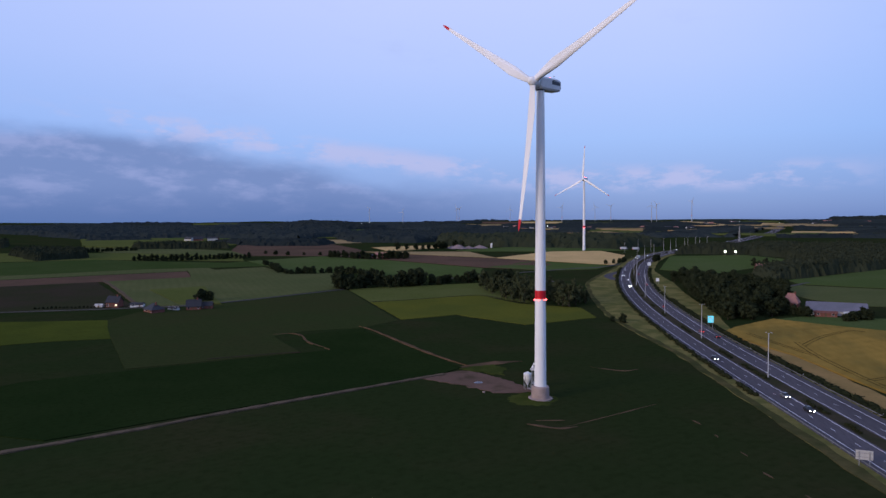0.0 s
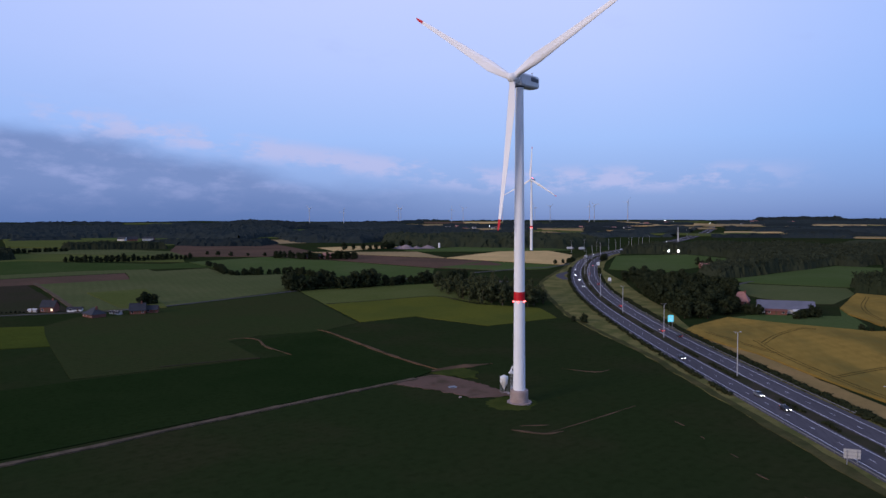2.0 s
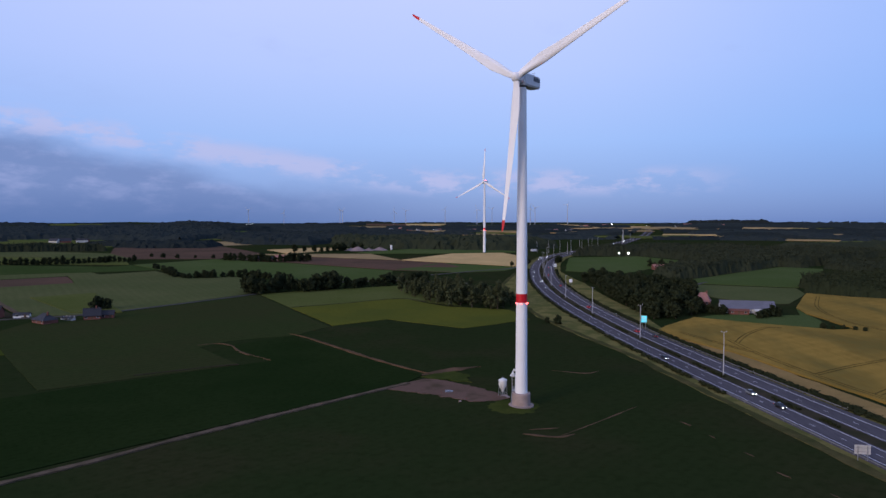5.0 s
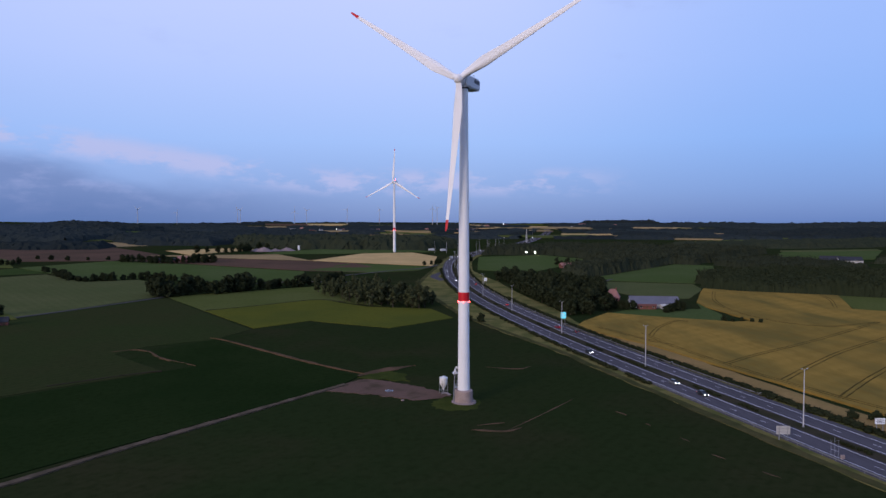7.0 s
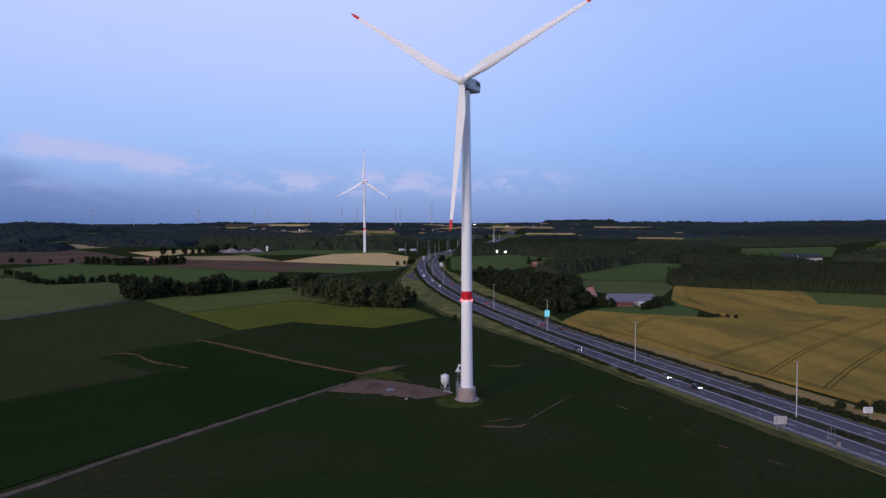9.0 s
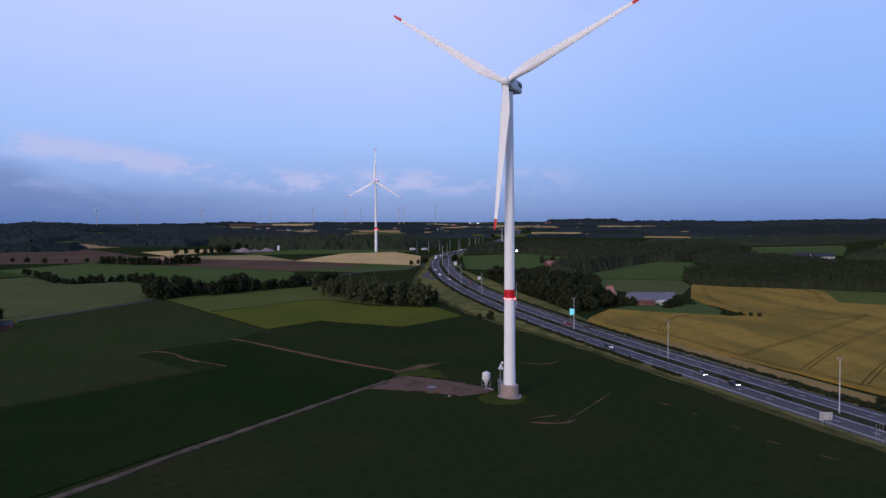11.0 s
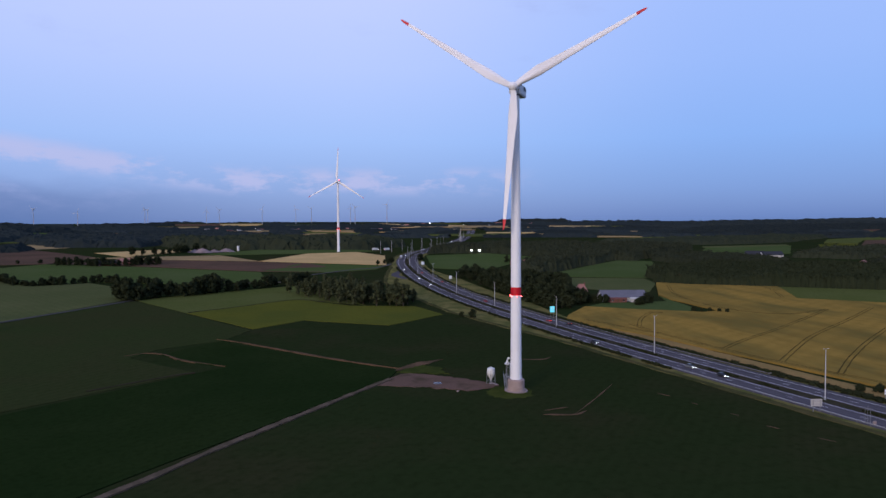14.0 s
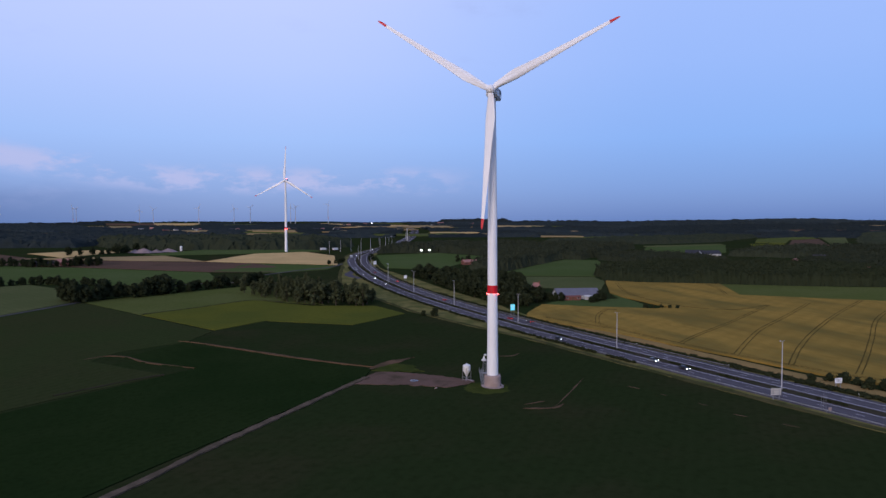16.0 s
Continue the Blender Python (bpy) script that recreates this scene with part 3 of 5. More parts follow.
strip([(-130, 240), (-108, 257), (-99, 262)], 0.5, "darksoil", "field_margin", "dark furrow between two fields", "margin", 0.35, 0.3, 4)
strip([(-100, 333), (-90, 325), (-67, 299), (-42, 271), (-22, 252)], 0.7, "dirt", "earth_strip", "bare brown earth strip between crops", "track", 0.40, 1.3, 2.0)
strip([(-26, 249), (-18, 256), (-10, 263), (-3, 266)], 1.9, "dirt", "earth_strip", "bare brown earth corner of the pad", "track", 0.2, 1.4, 2.0)
strip([(-133, 300), (-125, 305), (-117, 300), (-107, 286), (-89, 271)], 0.5, "dirt", "earth_strip", "thin bare earth line in crop", "track", 0.35, 0.9, 2.0)
strip([(10, 183), (19, 181), (24, 184)], 0.55, "dirt", "earth_strip", "worn patch of bare earth in the crop", "track", 0.1, 1.1, 1.2)
strip([(19, 181), (32, 196), (46, 213)], 0.22, "dirt", "earth_strip", "faint earth line in the crop", "track", 0.05, 0.5, 2.0)
strip([(12, 187), (20, 189)], 0.5, "dirt", "earth_strip", "small bare earth patch", "track", 0.05, 0.8, 1.2, 4)
strip([(24, 262), (36, 258), (42, 262)], 0.7, "dirt", "earth_strip", "small bare earth patch", "track", 0.05, 1.4, 1.5, 6)
strip([(55, 198), (57, 194)], 0.4, "dirt", "earth_strip", "small bare earth patch", "track", 0.05, 0.9, 1.5, 8)
for i, (x, y) in enumerate(((60, 184), (64.5, 171), (67, 158), (73, 146))):
    strip([(x - 0.7, y + 1.6), (x, y), (x + 0.5 * i, y - 1.0 - 0.5 * i)], 0.2, "dirt", "earth_strip", "small bare earth patch in the crop", "track", 0.03, 0.9, 1.0, 20 + i)
strip([(-450, 250), (-340, 318), (-264, 364), (-236, 385), (-203, 438), (-174, 491)], 1.3, "lane", "farm_lane", "narrow pale farm lane", "lane", 0.45, 0.0, 6)
strip([(-264, 366), (-300, 400), (-350, 446), (-400, 490)], 1.5, "track", "farm_lane", "narrow track beside the houses", "lane", 0.5, 0.4, 6)
strip([(34, 745), (24, 722), (8, 700), (-10, 690), (-60, 640)], 1.8, "lane", "farm_lane", "pale lane beside the motorway slope", "lane", 0.55, 0.3, 6)
strip([(-63, 566), (-20, 575), (-90, 590), (-130, 575)], 1.4, "lane", "farm_lane", "lane behind the trees", "lane", 0.4, 0.2, 6)
strip([(140, 548), (120, 600), (150, 560), (180, 590)], 1.5, "lane", "farm_lane", "lane near the pasture", "lane", 0.4, 0.2, 6)


def mound(x, y, r, height, key, name, label, seed=0.0):
    verts, faces, n = [(x, y, land(x, y) + height)], [], 72
    for k in range(1, 7):
        for i in range(n):
            a = 2 * math.pi * i / n
            rr = r * k / 6 * (1 + 0.2 * noise.noise((math.cos(a) * 1.5, math.sin(a) * 1.5, seed)) + 0.16 * noise.noise((math.cos(a) * 6, math.sin(a) * 6, seed)))
            px, py = x + rr * math.cos(a), y + rr * math.sin(a)
            up = height * (0.5 + 0.5 * math.cos(math.pi * k / 6)) + (0.06 * noise.noise((px / 2, py / 2, seed)) if k < 6 else -0.25)
            verts.append((px, py, land(px, py) + up))
    faces += [(0, 1 + i, 1 + (i + 1) % n) for i in range(n)]
    for k in range(5):
        b = 1 + k * n
        faces += [(b + i, b + n + i, b + n + (i + 1) % n, b + (i + 1) % n) for i in range(n)]
    return structure(name, mesh_of(name, verts, faces, M[key], flat=False), label, "mound")


mound(8.2, 209.8, 9.0, 0.4, "moundgrass", "grass_mound", "rough grassy mound round the turbine foundation", 2.0)
mound(-13, 227, 2.6, 0.45, "puddle", "puddle", "shallow rain puddle on the gravel pad", 8.0)

# ---- motorway ----
M["medianearth"] = material("brown_median_earth", (0.055, 0.044, 0.030), (0.034, 0.034, 0.017), 0.12, 1.0, 0.95, bump=0.1)
M["drygrass"] = material("brown_dead_grass", (0.090, 0.074, 0.030), (0.040, 0.046, 0.016), 0.10, 1.0, 0.95, bump=0.15)
MEDIAN = [(351, -1166), (215, -500), (158, -160), (125, 40), (113, 118), (102, 179), (87, 258), (73, 336), (61, 414), (52.5, 488), (48, 560), (47.5, 637), (52, 721), (62, 800), (82, 880), (116, 955), (154, 1049), (205, 1198), (258, 1373), (318, 1583), (417, 1945), (542, 2444), (678, 3088), (775, 3585)]
ROAD = curve(MEDIAN, 8.0)
NEAR = [(q, n) for q, n in ROAD if -200 < q.y < 1080]


def road_strip(name, l, r, lift, key, label, category, line=None, ragged=0.0, seed=0.0):
    v, f = ribbon(line or ROAD, l, r, lift, ragged, seed=seed)
    return structure(name, mesh_of(name, v, f, M[key]), label, category)


def verge_edge(k):
    y = NEAR[k][0].y
    return -13.0 - float(np.interp(y, (100, 180, 300, 400, 570, 700, 900), (5, 6, 9, 22, 28, 10, 5)))


road_strip("verge_west", verge_edge, -13.0, 0.10, "verge", "dry yellow-brown grass verge sloping along the motorway", "verge", NEAR, 1.5, 2)
road_strip("dry_strip", verge_edge, lambda k: verge_edge(k) + 3.2, 0.16, "drygrass", "band of dry brown grass at the edge of the crop", "verge", NEAR, 1.6, 12)
road_strip("verge_east", 11.0, lambda k: float(np.interp(NEAR[k][0].y, (340, 420, 580, 680), (17.5, 30, 30, 17.5))), 0.10, "verge", "rough grass verge of the motorway", "verge", NEAR, 0.8, 4)
EAST = [(q, n) for q, n in ROAD if 100 < q.y < 345]
road_strip("dry_margin", 17.0, 25.5, 0.3, "drystrip", "mown dry margin between hedge and wheat", "verge", EAST, 1.2, 6)
road_strip("median", -3.8, 1.4, 0.12, "medianearth", "grassy central reservation", "median", ROAD, 0.3, 9)
west = road_strip("carriageway_west", -13.6, -3.6, 0.18, "asphalt", "grey asphalt carriageway with two lanes and a shoulder", "road")
east = road_strip("carriageway_east", 1.2, 11.2, 0.18, "asphalt", "grey asphalt carriageway with two lanes and a shoulder", "road")
layby = curve([(36, 668), (26, 640), (25, 620), (31, 596)], 5)
v, f = ribbon(layby, -3.5, 4.0, 0.17, 0.3)
structure("layby", mesh_of("layby", v, f, M["asphalt"]), "paved emergency bay beside the carriageway", "road")
for parent, offs in ((west, (-11.3, -4.5)), (east, (1.9, 8.5))):
    for o in offs:
        v, f = ribbon(ROAD, o - 0.10, o + 0.10, 0.205, drop=0.03)
        part("edge_line", mesh_of("edge_line", v, f, M["paint"]), None, parent)


def along(offset, start, stop, step):
    """Places every step metres along the road, at an offset to its right: (point, heading)."""
    out, left = [], 0.0
    for (q, n), (q2, n2) in zip(ROAD, ROAD[1:]):
        a, b = q + n * offset, q2 + n2 * offset
        d = (b - a).length
        while left < d:
            p = a.lerp(b, left / d)
            if start < p.y < stop:
                out.append((p, math.atan2(b.y - a.y, b.x - a.x)))
            left += step
        left -= d
    return out


dash = boxed(-1.25, 1.25, -0.08, 0.08, 0, 0.012)
dash_me = bpy.data.meshes.new("lane_dash")
dash.to_mesh(dash_me)
dash_me.materials.append(M["paint"])
for parent, o in ((west, -7.9), (east, 5.2)):
    for p, a in along(o, 90, 1020, 12.5):
        part("lane_dash", dash_me, None, parent, place=Matrix.Translation((p.x, p.y, land(p.x, p.y) + 0.20)) @ Matrix.Rotation(a, 4, "Z"))


def guard_rail(offset, start, stop, label):
    line = [(q, n) for q, n in ROAD if start < q.y < stop]
    rail = thing("guard_rail", label, "guard rail")
    verts, faces = [], []
    prof = [(0.0, 0.45), (0.05, 0.5), (0.0, 0.58), (0.05, 0.68), (0.0, 0.75), (-0.03, 0.75), (-0.03, 0.45)]
    for k, (q, n) in enumerate(line):
        for dx, dz in prof:
            p = q + n * (offset + dx)
            verts.append((p.x, p.y, land(p.x, p.y) + 0.18 + dz))
        if k:
            b = (k - 1) * 7
            faces += [(b + i, b + (i + 1) % 7, b + 7 + (i + 1) % 7, b + 7 + i) for i in range(7)]
    part("rail", mesh_of("rail", verts, faces, M["railgrey"]), None, rail)
    posts = bmesh.new()
    for p, a in along(offset - 0.06 * (1 if offset > 0 else -1), start, min(stop, 520), 4.0):
        box(posts, p.x - 0.04, p.x + 0.04, p.y - 0.05, p.y + 0.05, land(p.x, p.y), land(p.x, p.y) + 0.9)
    if posts.verts:
        tagged(part("rail_support", posts, M["railgrey"], rail), kind="stuff")
    else:
        posts.free()


guard_rail(-13.75, 60, 590, "long galvanised guard rail along the grass verge")
guard_rail(11.35, 205, 700, "long galvanised guard rail below the hedge")

# ---- plants ----
ICO = bmesh.new()
bmesh.ops.create_icosphere(ICO, subdivisions=1, radius=1.0)
ICO_V = np.array([v.co[:] for v in ICO.verts])
ICO_F = np.array([[v.index for v in f.verts] for f in ICO.faces])
ICO.free()


def blobs(centres, radii, squash, seed):
    """Bumpy leafy clumps; arrays of vertices and triangles."""
    g = np.random.default_rng(seed)
    n, m = len(centres), len(ICO_V)
    size = np.stack([radii, radii, np.array(radii) * np.array(squash)], 1)
    v = np.array(centres)[:, None, :] + ICO_V[None] * (1 + g.uniform(-0.3, 0.32, (n, m, 1))) * size[:, None, :]
    f = ICO_F[None] + (np.arange(n) * m)[:, None, None]
    return v.reshape(-1, 3), f.reshape(-1, 3)


def leaves(points, size, seed):
    """Small leaf clumps as tilted diamonds at the points."""
    g = np.random.default_rng(seed)
    n = len(points)
    a, b = g.normal(size=(n, 3)), g.normal(size=(n, 3))
    a /= np.linalg.norm(a, axis=1)[:, None]
    b -= a * (a * b).sum(1)[:, None]
    b /= np.linalg.norm(b, axis=1)[:, None]
    s = size * g.uniform(0.6, 1.3, (n, 1))
    v = np.stack([points + a * s, points + b * s * 0.6, points - a * s, points - b * s * 0.6], 1).reshape(-1, 3)
    return v, np.arange(4 * n).reshape(n, 4)


def crown_mesh(name, centres, radii, squash, mat, leaf, count, seed):
    v, f = blobs(centres, radii, squash, seed)
    g = np.random.default_rng(seed + 1)
    pick = g.integers(0, len(v), count)
    c = np.array(centres)[pick // len(ICO_V)]
    pts = c + (v[pick] - c) * g.uniform(0.85, 1.35, (count, 1))
    lv, lf = leaves(pts, leaf, seed + 2)
    me = bpy.data.meshes.new(name)
    verts = np.concatenate([v, lv]).astype(np.float32)
    corners = np.concatenate([f.ravel(), (lf + len(v)).ravel()]).astype(np.int32)
    me.vertices.add(len(verts))
    me.vertices.foreach_set("co", verts.ravel())
    me.loops.add(len(corners))
    me.loops.foreach_set("vertex_index", corners)
    me.polygons.add(len(f) + len(lf))
    me.polygons.foreach_set("loop_start", np.concatenate([np.arange(len(f)) * 3, len(f) * 3 + np.arange(len(lf)) * 4]).astype(np.int32))
    me.materials.append(mat)
    me.update(calc_edges=True)
    return me


def make_tree(seed, height, spread, mat, label, trunk_share=0.13, name="tree", narrow=False):
    g = np.random.default_rng(seed)
    tree = thing(name, label, "tree")
    bm = bmesh.new()
    lean = g.uniform(-0.3, 0.3, 2)
    h0 = height * trunk_share
    tube(bm, [(0, 0, -0.4, height * 0.028), (0, 0, h0 * 0.5, height * 0.021), (lean[0], lean[1], h0 * 1.6, height * 0.016), (lean[0] * 2, lean[1] * 2, height * 0.8, height * 0.005)], 8)
    cs, rs, sq = [], [], []
    count = 20 if narrow else 28
    for i in range(count):
        # fullest a third of the way up, skirts down to the ground, uneven top
        t = (i + g.uniform(0, 1)) / count
        z = h0 * 0.6 + (height - h0) * (0.05 + 0.84 * t ** 0.9)
        wide = spread * (0.62 + 0.52 * math.sin(math.pi * min(1, 0.12 + 0.86 * t))) * (0.6 if t > 0.84 else 1)
        a = g.uniform(0, 2 * math.pi)
        d = wide * g.uniform(0.1, 0.75)
        c = (lean[0] + d * math.cos(a), lean[1] + d * math.sin(a), z * g.uniform(0.92, 1.04))
        cs.append(c)
        rs.append(spread * g.uniform(0.18, 0.36))
        sq.append(g.uniform(0.7, 1.05))
        if i % 4 == 0:
            rod(bm, (lean[0], lean[1], h0 * g.uniform(0.8, 1.5)), c, height * 0.010, height * 0.003, 5)
    part("trunk", bm, M["bark"], tree, "grey-brown trunk with limbs")
    part("crown", crown_mesh("crown", cs, rs, sq, mat, spread * 0.12, 1600, seed), None, tree)
    return tree


def plant(model, x, y, size, turn):
    m = pose(x, y, land(x, y), 0, 0, turn) @ Matrix.Diagonal((size, size, size * random.uniform(0.9, 1.1), 1))
    return copy_thing(model, m)


TREES = [make_tree(11 + i, 14, 5.6, M["leaf"], "broad dark green deciduous tree in full leaf") for i in range(4)]
PALE = [make_tree(31 + i, 16, 4.2, M["leaf_b"], "slender grey-green poplar-like tree in leaf", 0.12, narrow=True) for i in range(3)]
BUSHES = [make_tree(51 + i, 5.5, 3.2, M["leaf"], "low round dark green bush", 0.08, name="bush") for i in range(2)]


def settle(model, x, y):
    model.matrix_basis = pose(x, y, land(x, y))


def row(models, points, step, width, size=(0.8, 1.2), group=""):
    line = curve(points, step)
    for q, n in line:
        o = random.uniform(-width, width)
        t = plant(random.choice(models), q.x + n.x * o, q.y + n.y * o, random.uniform(*size), random.uniform(0, 360))
        if group:
            tagged(t, group=group)


def inside(x, y, poly):
    hit = False
    for (x0, y0), (x1, y1) in zip(poly, poly[1:] + poly[:1]):
        if (y0 > y) != (y1 > y) and x < (x1 - x0) * (y - y0) / (y1 - y0) + x0:
            hit = not hit
    return hit


def scatter(poly, spacing):
    xs, ys = [p[0] for p in poly], [p[1] for p in poly]
    out = []
    for j in range(int((max(ys) - min(ys)) / spacing) + 1):
        for i in range(int((max(xs) - min(xs)) / spacing) + 1):
            x = min(xs) + (i + 0.5 * (j % 2) + random.uniform(-0.35, 0.35)) * spacing
            y = min(ys) + (j + random.uniform(-0.35, 0.35)) * spacing
            if inside(x, y, poly):
                out.append((x, y))
    return out


def grove(models, poly, spacing, size=(0.8, 1.2), group=""):
    for x, y in scatter(poly, spacing):
        t = plant(random.choice(models), x, y, random.uniform(*size), random.uniform(0, 360))
        if group:
            tagged(t, group=group)


def wood(poly, spacing, height, label, mat="leaf_c", leafs=14, seed=1):
    """Wood: one closed canopy of uneven crowns that falls to the ground at its ragged edge, with loose leaf clumps on near ones."""
    near = spacing < 9.5
    step = spacing * (0.27 if near else 0.5)
    size = spacing * 0.95 if near else max(9.0, step * 1.7)
    xs, ys = [p[0] for p in poly], [p[1] for p in poly]
    nx, ny = int((max(xs) - min(xs)) / step) + 3, int((max(ys) - min(ys)) / step) + 3
    g = np.random.default_rng(seed)
    jit = g.uniform(-0.42, 0.42, (ny, nx, 2)) * step
    rough = g.uniform(0.80, 1.16, (ny, nx))
    at, verts, faces, tops, rim = {}, [], [], [], set()

    def corner(i, j):
        if (i, j) not in at:
            x, y = min(xs) + (i - 1) * step + jit[j, i, 0], min(ys) + (j - 1) * step + jit[j, i, 1]
            wob = spacing * 0.8
            sx, sy = x + wob * noise.noise((x / 25, y / 25, seed)), y + wob * noise.noise((x / 25, y / 25, seed + 3))
            full = inside(sx, sy, poly)
            d = noise.voronoi((x / size, y / size, seed))[0][0]
            crown = (0.62 + 0.45 * (1 - min(1.0, d) ** 2)) * rough[j, i]
            roll = 1 + 0.34 * noise.noise((x / 60, y / 60, seed)) + 0.2 * noise.noise((x / 19, y / 19, seed))
            at[i, j] = (len(verts), full)
            verts.append((x, y, land(x, y) + (height * crown * roll if full else -1.0)))
            if full:
                tops.append(verts[-1])
        return at[i, j]

    for j in range(ny - 1):
        for i in range(nx - 1):
            c = [corner(i, j), corner(i + 1, j), corner(i + 1, j + 1), corner(i, j + 1)]
            x, y, _ = verts[c[0][0]]
            if any(k[1] for k in c) and (y < 1100 or all((x - q.x) ** 2 + (y - q.y) ** 2 > 2000 for q in ROAD_CLEAR)):
                k = [v[0] for v in c]
                if not all(v[1] for v in c):
                    rim.update(v[0] for v in c if v[1])
                faces += [(k[0], k[1], k[2]), (k[0], k[2], k[3])] if (i + j) % 2 else [(k[0], k[1], k[3]), (k[1], k[2], k[3])]
    if not faces:
        return
    for k in sorted(rim):  # lower crowns along the edge
        x, y, z = verts[k]
        verts[k] = (x, y, land(x, y) + (z - land(x, y)) * g.uniform(0.4, 0.78))
    if near and tops:
        pick = np.array(tops)[g.integers(0, len(tops), len(tops) * leafs // 5)]
        pick += g.uniform(-0.7, 0.7, pick.shape) * step + np.array((0, 0, 0.15 * step))
        lv, lf = leaves(pick, 0.2 + step * 0.28, seed + 2)
        faces += [tuple(int(i) + len(verts) for i in q) for q in lf]
        verts += [tuple(v) for v in lv]
    tagged(new("woodland", mesh_of("woodland", verts, faces, M[mat])), label, "wood", kind="stuff")


ROAD_CLEAR = [q for q, n in ROAD[::5] if q.y > 1000]
# tree lines and woods
plant(BUSHES[0], -244, 402, 1.5, 10), plant(BUSHES[1], -238, 404, 1.3, 100)
row(TREES, [(-176, 489), (-159, 508), (-133, 518), (-125, 534)], 4.0, 5, (0.72, 1.05), "trees between the meadows")
row(TREES, [(-116, 534), (-98, 548), (-76, 562), (-60, 580)], 4.5, 5, (0.55, 0.85), "trees between the meadows")
grove(PALE, [(-66, 500), (-30, 440), (-10, 431), (14, 430), (20, 445), (-10, 500), (-40, 540)], 8, (0.6, 1.0), "pale trees beside the meadow")
row(BUSHES, [(-329, 652), (-300, 612), (-270, 586), (-232, 607), (-180, 592)], 6.5, 2, (0.8, 1.5), "hedge of bushes")
plant(BUSHES[0], 36, 376, 0.85, 20), plant(BUSHES[1], 31, 380, 0.6, 80)
settle(BUSHES[0], -338, 660), settle(BUSHES[1], -345, 668)
settle(PALE[0], -70, 520), settle(PALE[1], -52, 505), settle(PALE[2], -22, 452)
settle(TREES[0], -180, 492), settle(TREES[1], 112, 470), settle(TREES[2], -186, 500), settle(TREES[3], 121, 446)
grove(TREES, [(84, 500), (90, 396), (106, 396), (122, 412), (126, 424), (120, 450), (126, 474), (146, 490), (150, 540), (120, 572), (84, 555)], 8.0, (0.6, 0.95), "trees between motorway and farm")
grove(TREES, [(72, 600), (80, 560), (110, 540), (135, 555), (130, 585), (95, 625)], 10, (0.55, 0.85), "trees below the pasture")
row(TREES, [(128, 430), (132, 446), (126, 474)], 6, 2, (0.35, 0.55), "trees round the farm")
row(BUSHES, [(166, 409), (160, 406), (152, 402)], 4, 2, (0.6, 1.2), "bushes round the barn")
row(BUSHES, [(172, 368), (180, 362), (188, 357)], 4, 0.6, (0.4, 0.6), "bushes at the wheat corner")
row(BUSHES, [(121, 186), (127, 178), (133, 168), (139, 156), (144, 140)], 3.5, 2.5, (0.45, 0.8), "bushes at the wheat edge")
row(TREES, [(-508, 661), (-469, 676), (-439, 707), (-403, 734)], 5.0, 4, (0.42, 0.7), "field hedge trees")
row(BUSHES, [(-673, 756), (-655, 788), (-639, 825)], 6.0, 3, (0.8, 1.4), "hedge of bushes")
wood([(-663, 855), (-599, 887), (-545, 915), (-575, 945), (-640, 920), (-695, 885)], 8, 9, "dark copse between the meadows", leafs=9, seed=32)
wood([(-720, 691), (-607, 622), (-583, 673), (-645, 736), (-731, 740)], 7, 9, "dense dark copse in the meadow", leafs=10, seed=33)
wood([(-898, 845), (-1009, 957), (-1110, 900), (-960, 800)], 9, 10, "dark copse at the edge of the pasture", leafs=8, seed=34)
row(TREES, [(-318, 776), (-290, 768), (-262, 760), (-240, 768), (-216, 776)], 5, 5, (0.55, 0.85), "trees round the far farm")
row(TREES, [(126, 424), (132, 420), (137, 414)], 4, 1.5, (0.35, 0.5), "trees beside the barn")
row(TREES, [(-276, 925), (-250, 930), (-215, 960), (-240, 1000), (-200, 1010)], 9, 5, (0.6, 0.9), "trees by the rubble heap")
row(BUSHES, [(-420, 800), (-380, 790), (-340, 800)], 14, 3, (0.7, 1.1), "scattered bushes")
row(TREES, [(20, 742), (34, 760), (40, 770)], 9, 1, (0.4, 0.5), "young trees at the motorway bend")
row(TREES, [(70, 775), (74, 790)], 8, 2, (0.5, 0.6), "trees at the motorway bend")
row(TREES, [(165, 735), (176, 725), (190, 712)], 9, 4, (0.5, 0.75), "trees at the pasture farm")
wood([(243, 556), (232, 520), (250, 495), (304, 463), (359, 426), (402, 399), (470, 440), (455, 555), (350, 600), (268, 590)], 6.5, 8.5, "dense dark wood edge beyond the wheat", "leaf", seed=3)
wood([(158, 602), (146, 640), (180, 690), (250, 765), (300, 735), (236, 677), (190, 632)], 8, 10, "dark copse beside the pasture", seed=4)
wood([(96, 885), (182, 884), (236, 786), (310, 716), (335, 735), (400, 800), (470, 850), (420, 930), (340, 980), (260, 1010), (184, 1000)], 9, 9, "broad dark wood beyond the pastures", leafs=9, seed=5)
wood([(330, 700), (350, 630), (440, 615), (434, 668), (398, 735), (345, 745)], 7.5, 7, "dark wood round white houses", leafs=9, seed=30)
wood([(496, 690), (540, 640), (620, 650), (690, 735), (640, 760), (560, 722)], 8, 7, "dark wood beyond white houses", leafs=9, seed=35)
wood([(560, 985), (640, 985), (740, 1012), (866, 1112), (1030, 1235), (960, 1330), (800, 1250), (600, 1180), (480, 1150), (420, 1060)], 11, 7, "dark wood above the far fields", leafs=8, seed=31)
wood([(445, 475), (520, 430), (640, 480), (720, 640), (690, 730), (620, 655), (540, 600), (470, 560)], 8, 8, "dark wood beyond the houses", leafs=9, seed=6)
